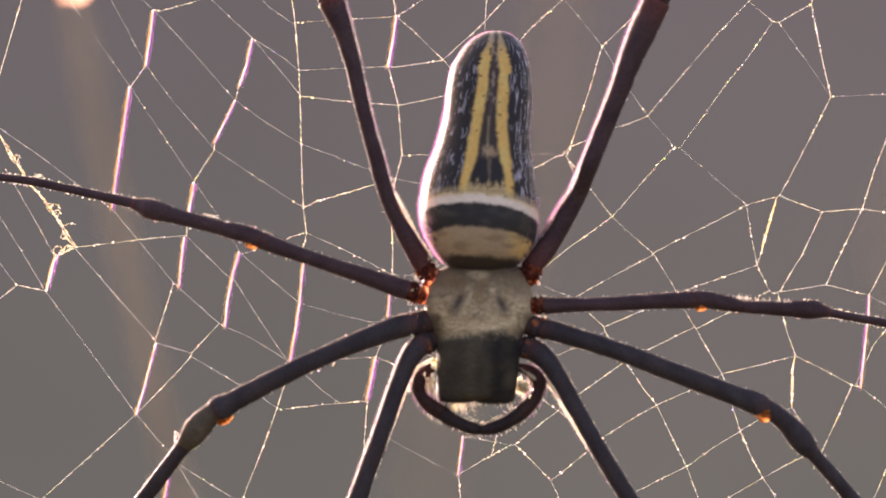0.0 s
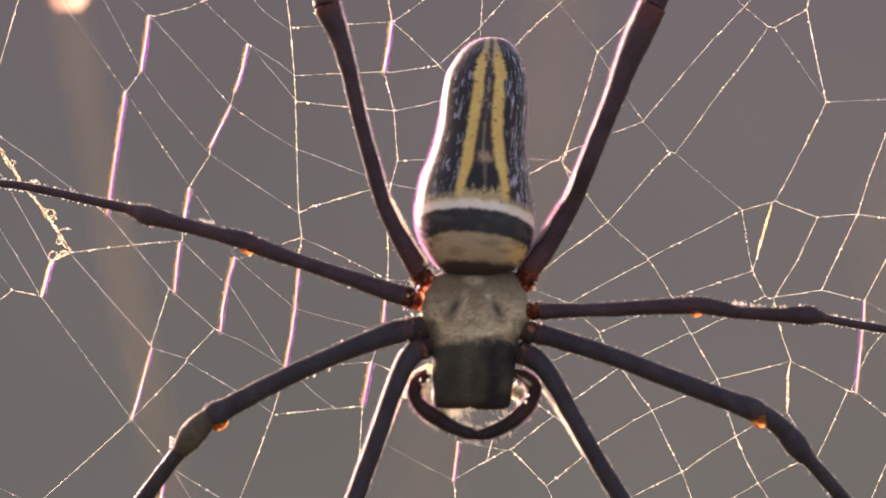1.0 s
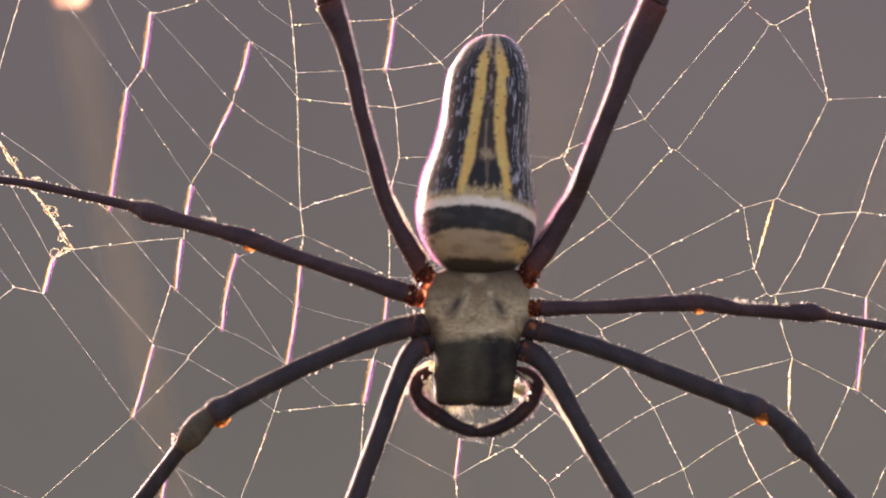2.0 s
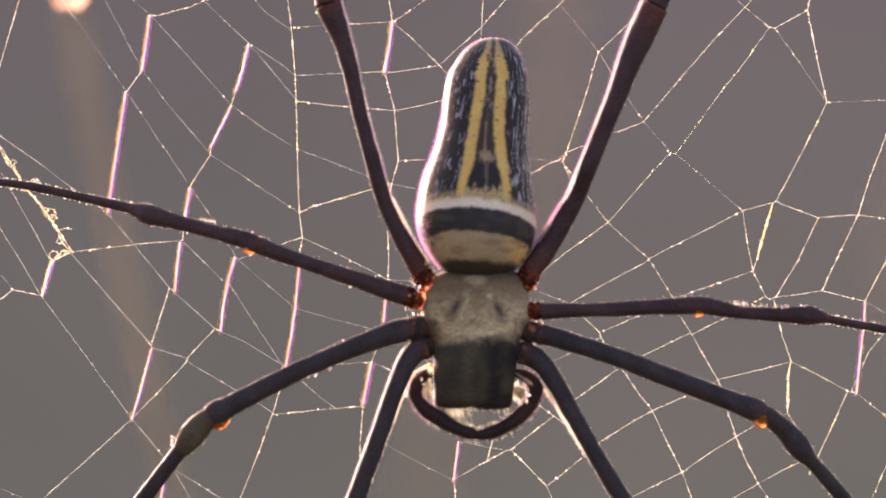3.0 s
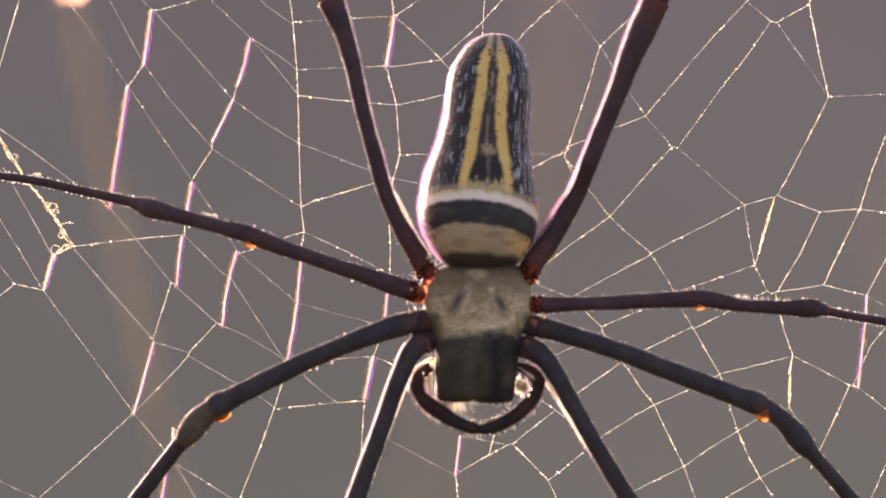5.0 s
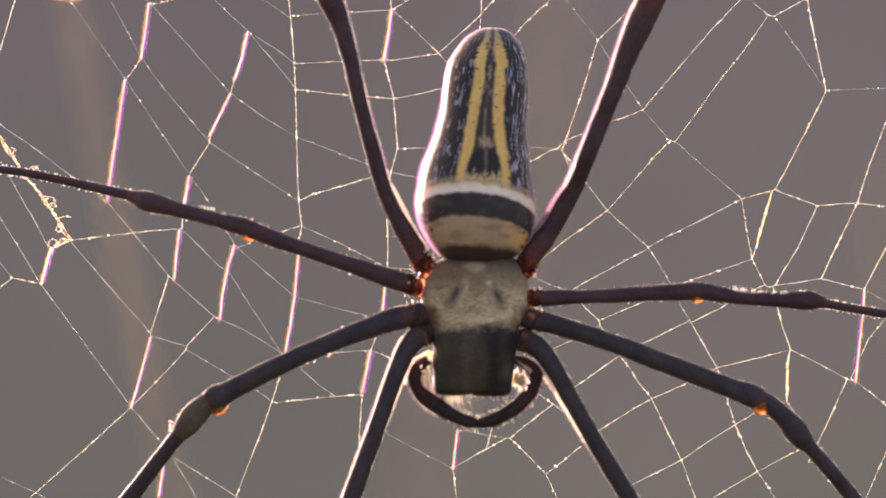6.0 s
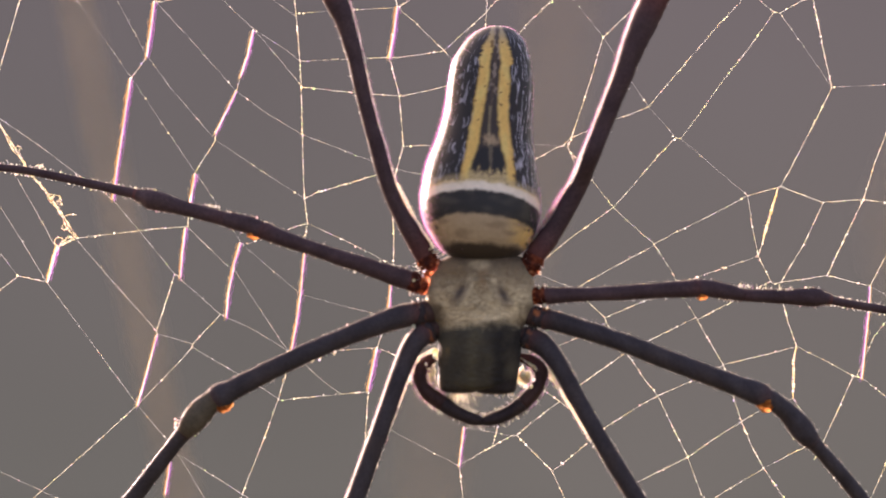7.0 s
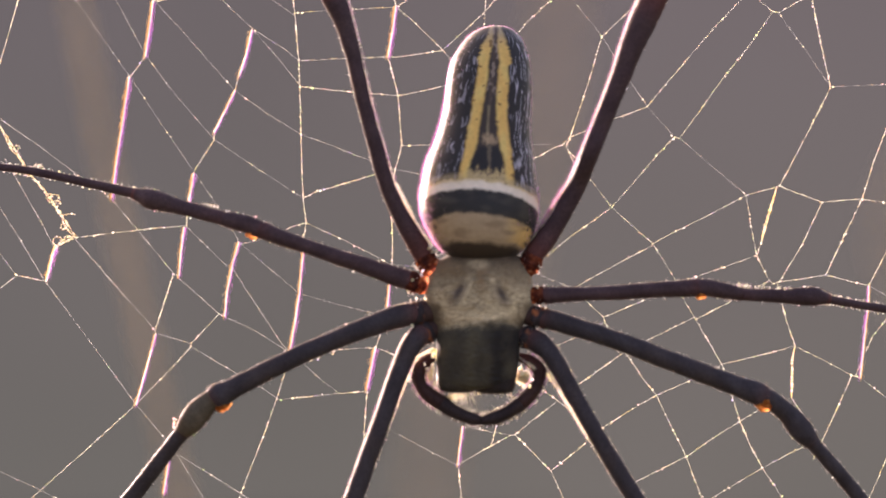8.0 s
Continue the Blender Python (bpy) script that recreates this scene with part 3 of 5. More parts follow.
def bristle_coat(rng, pts, count, length, fat=0.35):
    """Bristles along a limb; pts are smooth rows of (u, v, depth, radius)."""
    bm = bmesh.new()
    for _ in range(count):
        i = rng.randrange(1, len(pts) - 1)
        (u, v, d, r), (u2, v2, d2, _) = pts[i], pts[i + 1]
        ahead = Vector((u2 - u, v2 - v)).normalized()
        out = Vector((-ahead.y, ahead.x)) * rng.choice((-1, 1))
        deep = rng.uniform(-0.5, 0.5)
        flat = math.sqrt(1 - deep * deep)
        s = rng.random()
        bu, bv = u + (u2 - u) * s + out.x * r * flat * 0.97, v + (v2 - v) * s + out.y * r * flat * 0.97
        ln = length * rng.uniform(0.4, 1.2)
        tu, tv = bu + (out.x * 0.8 + ahead.x * rng.uniform(0.1, 0.9)) * ln, bv + (out.y * 0.8 + ahead.y * rng.uniform(0.1, 0.9)) * ln
        spike(bm, at(bu, bv, d + deep * r), at(tu, tv, d + deep * r * 1.2), STEP * fat)
    return bm


def edge_down(rng, pts, count, length, side, fat=0.16, root=0.96):
    """A fine short down along one edge of a limb (side -1 or 1 across its way) or both (0)."""
    bm = bmesh.new()
    for _ in range(count):
        i = rng.randrange(1, len(pts) - 1)
        (u, v, d, r), (u2, v2, d2, _) = pts[i], pts[i + 1]
        ahead = Vector((u2 - u, v2 - v)).normalized()
        out = Vector((-ahead.y, ahead.x)) * (side or rng.choice((-1, 1)))
        s, far = rng.random(), r + length * rng.uniform(0.2, 1.0) ** 1.3
        bu, bv, deep = u + (u2 - u) * s, v + (v2 - v) * s, d + r * rng.uniform(-0.3, 0.4)
        spike(bm, at(bu + out.x * r * root, bv + out.y * r * root, deep), at(bu + out.x * far + ahead.x * rng.uniform(0, 3), bv + out.y * far + ahead.y * rng.uniform(0, 3), deep), STEP * fat)
    return bm


def dew_coat(rng, pts, count):
    """Dew and dust caught on a limb's edges."""
    bm = bmesh.new()
    for _ in range(count):
        i = rng.randrange(1, len(pts) - 1)
        (u, v, d, r), (u2, v2, d2, _) = pts[i], pts[i + 1]
        ahead = Vector((u2 - u, v2 - v)).normalized()
        out = Vector((-ahead.y, ahead.x)) * rng.choice((-1, 1))
        k = r + rng.uniform(-0.8, 1.6)
        size = rng.uniform(0.5, 1.1) if rng.random() < 0.85 else rng.uniform(1.2, 2.0)
        speck(bm, at(u + out.x * k, v + out.y * k, d + rng.uniform(-0.2, 0.4) * r), STEP * size, rng)
    return bm


def build_leg(spider, seed, label, tint, hip, femur, knee, shin, foot, skin_at, hip_at, coat=1.0, girth=0.92, fringe=(), shag=1.0):
    """A leg in its segments; each is a row of (u, v, depth, radius). skin_at is the pale joint below the knee."""
    rng = random.Random(seed)
    shell = STOUT_SHELL if tint == LEG_BLACK else LEG_SHELL
    n_hip = BODY - 10
    rows = [[(u, v, d, r * girth) for u, v, d, r in spline(s, 8)] for s in (hip, femur, knee, shin, foot)]
    tubes = [([at(*p[:3]) for p in r], [STEP * p[3] for p in r]) for r in rows]
    leg = part("leg", limb(*tubes[1], tint, 0.75 if seed < 3 else 0.6, 0.6 if seed < 3 else 0.2, 20, 0.30 if seed < 3 else 0.2), shell, spider, label, origin=at(*femur[0][:3]))
    if seed < 5:
        half = len(tubes[0][0]) // 2
        part("hip", limb(tubes[0][0][:half], tubes[0][1][:half], (0.11, 0.034, 0.023), 0.1, 0.6), LEG_SHELL, leg, "reddish hip joint")
    else:
        part("hip", limb(*tubes[0], (0.048, 0.028, 0.026), 0.0, 0.25), LEG_SHELL, leg, "dark hip joint")
    # the ring-like second joint: two swollen collars with a pinched seam
    (u0, v0, d0, r0), (u1, v1, d1, r1) = femur[0], femur[1]
    way = Vector((u1 - u0, v1 - v0)).normalized()
    collar = [(u0 + way.x * q, v0 + way.y * q, d0 - 1, r1 * girth * k) for q, k in
              (((-2, 1.02), (1, 1.10), (4, 1.05), (7, 1.05), (11, 1.08), (15, 1.04), (19, 0.96)) if seed < 5 else
               ((-11, 0.80), (-8, 1.0), (-4, 1.10), (1, 1.12), (5, 1.09), (9, 1.09), (13, 1.09), (18, 1.04), (24, 0.98)))]
    ruddy = random.Random(seed + 70)
    bm = bmesh.new()
    dense = spline(collar, 3)
    tube(bm, [at(*p[:3]) for p in dense], [STEP * p[3] for p in dense], 28, trough=seed < 5,
         shade=lambda i, j: blend((0.033, 0.026, 0.029), (0.30, 0.090, 0.034),
                                  -0.12 + 1.7 * noise.noise(Vector((i * 0.13 + seed * 3, math.cos(j * 0.2244) * 1.3, math.sin(j * 0.2244) * 1.3)))),
         lump=lambda i, a: 1 + 0.14 * noise.noise(Vector((i * 0.2, math.cos(a) * 1.5 + seed, math.sin(a) * 1.5))))
    part("hip_collar", bm, HIP_SKIN if seed < 5 else STOUT_SHELL, leg, "ruddy swollen ring joint")
    if seed < 5:
        # the soft skin between hip and leg, open behind so that the sun shines through it
        soft = spline([(u0 + way.x * q, v0 + way.y * q, d0 - 2, r1 * girth * k) for q, k in ((-19, 0.55), (-15, 0.82), (-10, 1.0), (-5, 1.04), (0, 1.0))], 4)
        bm = bmesh.new()
        tube(bm, [at(*p[:3]) for p in soft], [STEP * p[3] for p in soft], 28, trough=True,
             lump=lambda i, a: 1 + 0.16 * noise.noise(Vector((i * 0.2, math.cos(a) * 1.7 + seed, math.sin(a) * 1.7))))
        part("joint_skin", bm, HIP_FOLD, leg, "orange joint skin lit from behind")
    bm = bmesh.new()
    for _ in range(34):
        a, q = ruddy.uniform(0, 6.283), ruddy.uniform(-8, 16)
        out = r1 * girth * ruddy.uniform(1.02, 1.15)
        c = (u0 + way.x * q - way.y * out * math.cos(a), v0 + way.y * q + way.x * out * math.cos(a), d0 + out * math.sin(a))
        spike(bm, at(*c), at(c[0] - way.y * 7 * math.cos(a) + ruddy.uniform(-3, 3), c[1] + way.x * 7 * math.cos(a) + ruddy.uniform(-3, 3), c[2] + 3), STEP * 0.4)
    tagged(part("collar_bristles", bm, BRISTLE, leg, "fine pale bristles", smooth=False), kind="stuff")
    part("knee", limb(*tubes[2], (0.078, 0.062, 0.046) if seed == 5 else tint, 0.3, 0.1), shell, leg, "olive-brown knee" if seed == 5 else "")
    part("shin", limb(*tubes[3], tint, 0.1, 0.8 if seed in (3, 4) else 0.3), shell, leg)
    part("foot", limb(*tubes[4], tint, 0.5, 0.0), shell, leg)
    # skin showing at the hip and under the knee
    hu, hv, hr = hip_at
    for (su, sv, sd, sr), name in (((hu, hv, femur[0][2] - 4, hr), "hip_skin"), (skin_at, "knee_skin")):
        bm = bmesh.new()
        bmesh.ops.create_icosphere(bm, subdivisions=3, radius=STEP * sr * 0.92, matrix=Matrix.Translation(at(su, sv, sd)))
        c = at(su, sv, sd)
        bmesh.ops.delete(bm, geom=[w for w in bm.verts if w.co.y > c.y + STEP * sr * 0.25], context="VERTS")
        for w in bm.verts:
            w.co += w.normal * STEP * 4.5 * noise.noise(w.co * 1500)
        part(name, bm, HIP_FOLD if name == "hip_skin" else JOINT_SKIN, leg, "orange joint skin lit from behind")
    coats = [p for r in rows[1:4] for p in r]
    bm = bristle_coat(rng, coats, int(110 * coat), 6, 0.25)
    tagged(part("bristles", bm, BRISTLE, leg, "fine pale bristles", smooth=False), kind="stuff")
    bm = bristle_coat(rng, rows[4], int(45 * coat), 7, 0.26)
    tagged(part("foot_bristles", bm, BRISTLE, leg, "fine pale bristles", smooth=False), kind="stuff")
    bm = bristle_coat(rng, coats, int(1500 * shag ** 0.5), 4.2, 0.32)
    tagged(part("dark_hair", bm, DARK_HAIR, leg, "short dark hair", smooth=False), kind="stuff")
    bm = dew_coat(rng, [p for r in rows[1:] for p in r], int(26 * coat ** 1.3))
    for u, v, d, r in rows[4][3:] if coat > 1.5 else ():
        for k in range(3):
            out = (r + rng.uniform(-0.5, 2.5)) * rng.choice((-1, 1))
            speck(bm, at(u + rng.uniform(-6, 6), v + out, d + rng.uniform(-2, 4)), STEP * rng.uniform(0.6, 1.3), rng)
    # specks in place of the knee's glows, then droplets under the thigh
    for u, v, r in ((311, 772, 3.5), (310, 780, 3), (315, 768, 2.5), (346, 790, 3), (350, 784, 2), (535, 665, 2.2), (553, 658, 1.6), (565, 654, 2.0), (589, 643, 2.2)) if seed == 5 else ():
        for _ in range(4):
            speck(bm, at(u + rng.gauss(0, 1.6), v + rng.gauss(0, 2), BODY - 22 + rng.uniform(-4, 4)), STEP * r * rng.uniform(0.4, 0.8), rng)
    tagged(part("bright_specks", bm, DEW, leg, "bright specks for dew and glints", smooth=False), kind="stuff")
    # violet hairs draw the coloured glow outside the sunlit edge
    if seed in (1, 2, 7):
        bm = edge_down(rng, rows[1][12:], {1: 1300, 2: 3600, 7: 700}[seed], {1: 8, 2: 9.5, 7: 6}[seed], {1: 1, 2: -1, 7: 1}[seed])
        tagged(part("violet_halo", bm, VIOLET_HALO, leg, "fine down, violet for the glow round the sunlit edge", smooth=False), kind="stuff")
    # pale hairs take the place of the sun's bright rim
    if seed in (1, 2, 7):
        bm = edge_down(rng, rows[1][10:], {1: 2600, 2: 6500, 7: 3200}[seed], {1: 6.0, 2: 6.0, 7: 4.0}[seed], -1 if seed == 2 else 1, 0.26, 0.82)
        tagged(part("pale_down", bm, PALE_HAIR, leg, "pale down standing in for the sun's rim on the edge", smooth=False), kind="stuff")
    if seed > 4:
        bm = edge_down(rng, coats, 800, 4.5, 0, 0.12)
        tagged(part("pale_down", bm, BRISTLE, leg, "dusty pale down along the edges", smooth=False), kind="stuff")
    # hair fringes, where dense also drawing the sunlit rim and its halo
    if fringe:
        for name, mat, share, far, looks in (("hair_fringe", PALE_HAIR, 4.0, 1.1, "pale hair fringe lit from behind, also drawing the sunlit rim"),
                                             ("halo_fringe", VIOLET_HALO, 0.0 if seed == 1 else 2.2 if seed == 2 else 0.4, 1.6, "outer hair fringe, tinted for the glow round the edge")):
            bm = bmesh.new()
            for (u0, v0), (u1, v1), out, lush, *rise in fringe:
                for _ in range(int(math.hypot(u1 - u0, v1 - v0) * share * lush * (1.5 if seed == 2 else 1.0))):
                    q = rng.random()
                    bu, bv = u0 + (u1 - u0) * q + rng.gauss(0, 1), v0 + (v1 - v0) * q + rng.gauss(0, 1)
                    d = n_hip - (0 if seed == 2 else 25) * q + rng.uniform(-4, 10)
                    spike(bm, at(bu, bv, d), at(bu + out * rng.uniform(1, 3 + 1.6 * lush) * far, bv + (rise[0] if rise else 1) * rng.uniform(2, 8), d + 3), STEP * 0.36)
            tagged(part(name, bm, mat, leg, looks, smooth=False), kind="stuff")
    return leg


def build_legs(spider):
    n, k = BODY - 20, BODY - 50        # depth at the hips and at the knees
    legs = {}
    legs["rear_west"] = build_leg(
        spider, 1, "long black-brown rear leg bent upwards, red at the hip", LEG_BROWN,
        ((785, 500, n + 6, 17), (765, 492, n, 19), (757, 484, n, 19)),
        ((758, 486, n, 15), (747, 466, n - 4, 19), (725, 429, n - 12, 18), (704, 391, n - 18, 15.5), (683, 343, n - 25, 15), (667, 287, k, 15),
         (651, 230, k, 14), (637, 172, k, 14.5), (621, 102, k + 4, 16), (604, 47, k + 8, 19.5), (593, 20, k + 10, 22.5), (586, 2, k + 12, 25)),
        ((585, 0, k + 13, 24.5), (581, -22, k + 18, 24), (577, -45, k + 24, 16)),
        ((577, -46, k + 25, 15), (565, -110, k + 50, 16), (552, -180, k + 85, 17)),
        ((551, -184, k + 88, 10), (530, -300, k + 130, 8), (512, -420, -6, 5), (508, -440, 0, 3)), (600, -24, k + 24, 9), (748, 486, 12),
        fringe=(((696, 345), (739, 428), 1, 2.6, -1), ((739, 428), (761, 459), 1, 2.2, -1)))
    legs["rear_east"] = build_leg(
        spider, 2, "long black-brown rear leg bent upwards, sunlit along one edge", LEG_BROWN,
        ((905, 500, n + 6, 17), (925, 492, n, 19), (935, 487, n, 19)),
        ((936, 486, n, 14), (947, 466, n + 8, 20), (969, 436, n + 14, 20), (993, 398, n + 14, 18), (1022, 345, n + 4, 17), (1044, 292, k, 16.5),
         (1063, 245, k, 16.5), (1081, 200, k, 17), (1101, 150, k, 18.5), (1119, 100, k + 4, 22), (1141, 50, k + 8, 25.5), (1163, 2, k + 12, 25)),
        ((1163, 0, k + 13, 22), (1178, -30, k + 18, 21), (1188, -55, k + 24, 16)),
        ((1188, -56, k + 25, 15), (1215, -120, k + 50, 16), (1240, -190, k + 85, 17)),
        ((1241, -194, k + 88, 10), (1285, -300, k + 130, 8), (1325, -420, -6, 5), (1330, -440, 0, 3)), (1162, -22, k + 24, 9), (936, 499, 10), fringe=(((960, 424), (1005, 352), -1, 3.2, -1), ((1005, 352), (1047, 252), -1, 1.1, -1),
                                ((1049, 252), (1087, 152), -1, 0.7, -1), ((1087, 152), (1141, 0), -1, 0.7, -1)))
    legs["third_west"] = build_leg(
        spider, 3, "thin dark brown leg stretched sideways along the web", LEG_BROWN,
        ((790, 525, n + 6, 15), (760, 522, n, 18), (738, 519, n, 18)),
        ((740, 520, n, 15), (715, 512, n - 3, 19), (688, 503, n - 6, 18), (640, 487, n - 12, 16), (600, 474, n - 16, 14.5), (550, 457, n - 18, 14),
         (500, 440, n - 18, 15), (462, 425, n - 16, 17)),
        ((462, 425, n - 16, 16), (440, 416, n - 14, 17), (415, 410, n - 10, 16), (395, 405, n - 5, 13.5)),
        ((396, 405, n - 5, 13), (350, 393, n + 10, 13.5), (312, 383, n + 22, 15), (286, 376, n + 30, 18), (268, 371, n + 35, 19.5), (256, 367, n + 39, 16.5), (246, 364, n + 42, 12), (236, 361, n + 46, 9.8)),
        ((252, 364, n + 42, 10), (225, 358, n + 55, 9.5), (150, 341, n + 90, 8.5), (60, 322, n + 120, 8), (0, 314, -12, 7.5), (-80, 306, -6, 6), (-140, 302, 0, 3)),
        (446, 428, n - 12, 13), (738, 524, 13), 2.2, fringe=(((358, 380), (388, 387), 0.3, 0.22, -0.9), ((60, 312), (75, 312), 0.3, 0.4, -0.7)))
    legs["third_east"] = build_leg(
        spider, 4, "thin dark brown leg stretched sideways along the web", LEG_BROWN,
        ((905, 530, n + 6, 15), (935, 540, n, 17), (953, 541, n, 17)),
        ((951, 541, n, 15), (972, 541, n - 3, 15.5), (1000, 540, n - 6, 14.5), (1050, 539, n - 12, 13), (1100, 537, n - 16, 14), (1150, 534, n - 18, 14.5),
         (1200, 532, n - 18, 16), (1232, 530, n - 16, 17)),
        ((1232, 530, n - 16, 16), (1255, 531, n - 14, 16), (1285, 537, n - 8, 15), (1312, 543, n - 2, 11.5)),
        ((1311, 543, n - 2, 11), (1350, 545, n + 12, 12.5), (1400, 547, n + 28, 15), (1424, 548, n + 36, 17.5), (1440, 548, n + 41, 17.8), (1453, 550, n + 45, 13.5), (1467, 553, n + 52, 9.5)),
        ((1446, 549, n + 43, 10), (1465, 553, n + 52, 8.5), (1500, 560, n + 75, 8), (1568, 572, -18, 8), (1650, 585, -8, 6), (1710, 592, 0, 3)),
        (1240, 539, n - 12, 13), (951, 537, 11), 1.9, fringe=(((1302, 530), (1330, 530), 0.15, 0.22, -1.5), ((1330, 532), (1400, 536), 0.15, 0.12, -1.1)))
    legs["second_west"] = build_leg(
        spider, 5, "stout blue-black leg reaching down to the side", LEG_BLACK,
        ((795, 560, n + 6, 18), (765, 568, n, 21), (742, 573, n, 22)),
        ((744, 573, n, 19), (722, 575, n - 6, 20), (690, 584, n - 15, 20), (650, 599, n - 22, 18), (600, 619, k, 16.5), (550, 641, k - 4, 16.5),
         (500, 665, k - 4, 17), (450, 691, k, 17.5), (408, 713, k + 4, 19), (392, 722, k + 6, 22), (381, 729, k + 8, 20.5)),
        ((386, 725, k + 7, 17.5), (370, 737, k + 12, 19), (352, 755, k + 18, 22.5), (338, 773, k + 24, 21), (326, 789, k + 29, 14.5)),
        ((329, 785, k + 28, 14.5), (309, 810, k + 40, 13.5), (279, 850, k + 60, 14), (245, 895, k + 85, 14.5), (200, 952, k + 110, 15)),
        ((199, 953, k + 110, 9), (110, 1050, -20, 8), (60, 1110, -6, 5), (50, 1122, 0, 3)), (393, 734, k + 10, 20), (754, 572, 12), girth=1.0, shag=2.5)
    legs["second_east"] = build_leg(
        spider, 6, "stout blue-black leg reaching down to the side", LEG_BLACK,
        ((895, 565, n + 6, 18), (925, 573, n, 20), (950, 580, n, 20)),
        ((948, 579, n, 18), (968, 583, n - 6, 20), (1000, 592, n - 15, 19.5), (1050, 607, n - 22, 19), (1100, 624, k, 19), (1150, 643, k - 4, 19.5),
         (1200, 662, k - 4, 20), (1250, 681, k, 20), (1300, 700, k + 4, 20.5), (1332, 712, k + 5, 23), (1352, 720, k + 7, 22)),
        ((1349, 719, k + 7, 19), (1368, 729, k + 12, 19), (1391, 748, k + 19, 20.5), (1410, 769, k + 24, 24), (1424, 787, k + 28, 22.5), (1436, 802, k + 31, 15.5)),
        ((1433, 796, k + 30, 15), (1452, 818, k + 42, 14.5), (1480, 850, k + 60, 15), (1515, 893, k + 85, 15.5), (1560, 950, k + 110, 15)),
        ((1561, 951, k + 110, 9), (1630, 1050, -20, 8), (1672, 1110, -6, 5), (1680, 1122, 0, 3)), (1353, 728, k + 10, 20), (944, 577, 12), 1.0, 0.86)
    legs["front_west"] = build_leg(
        spider, 7, "stout blue-black front leg hanging down, sunlit along its edges", LEG_BLACK,
        ((800, 590, n + 6, 18), (775, 598, n, 21), (757, 604, n, 22)),
        ((757, 604, n, 21), (741, 613, n - 8, 24), (724, 637, n - 16, 22), (709, 670, n - 24, 20), (694, 710, k, 19.5), (678, 757, k - 4, 19.5),
         (659, 810, k - 4, 20), (641, 860, k, 20), (621, 914, k + 4, 21), (606, 952, k + 8, 22)),
        ((606, 952, k + 8, 20), (592, 985, k + 14, 21), (578, 1020, k + 20, 16)),
        ((578, 1020, k + 20, 16), (560, 1090, k + 50, 15), (545, 1150, k + 80, 16)),
        ((545, 1152, k + 80, 9), (525, 1250, -25, 8), (512, 1320, -6, 5), (509, 1335, 0, 3)), (606, 975, k + 16, 12), (764, 600, 12), 1.4, 0.79,
        (((738, 608), (712, 640), -1, 1.5), ((712, 640), (676, 725), -1, 2.0), ((677, 725), (618, 890), -1, 1.0),
         ((766, 634), (738, 650), -1, 2.0), ((738, 650), (720, 690), 1, 2.0), ((717, 690), (684, 775), 1, 1.0), ((684, 775), (647, 878), 1, 0.5)))
    legs["front_east"] = build_leg(
        spider, 8, "stout blue-black front leg hanging down, sunlit along its edges", LEG_BLACK,
        ((890, 600, n + 6, 18), (912, 608, n, 21), (932, 616, n, 22)),
        ((931, 615, n, 22), (949, 622, n - 8, 26), (971, 643, n - 16, 24), (994, 677, n - 24, 21.5), (1016, 718, k, 20.5), (1044, 768, k - 4, 20.5),
         (1071, 815, k - 4, 21), (1100, 862, k, 21.5), (1131, 912, k + 4, 22), (1152, 948, k + 8, 23)),
        ((1152, 948, k + 8, 21), (1170, 980, k + 14, 21), (1186, 1012, k + 20, 16)),
        ((1186, 1012, k + 20, 16), (1220, 1080, k + 50, 15), (1250, 1140, k + 80, 16)),
        ((1251, 1142, k + 80, 9), (1290, 1240, -25, 8), (1315, 1310, -6, 5), (1320, 1325, 0, 3)), (1150, 972, k + 16, 12), (928, 610, 12), 1.4, 0.72,
        (((916, 648), (945, 668), 1, 2.0), ((962, 664), (993, 705), -1, 3.0), ((993, 705), (1046, 792), -1, 3.0), ((1046, 792), (1096, 872), -1, 1.2)))
    return legs


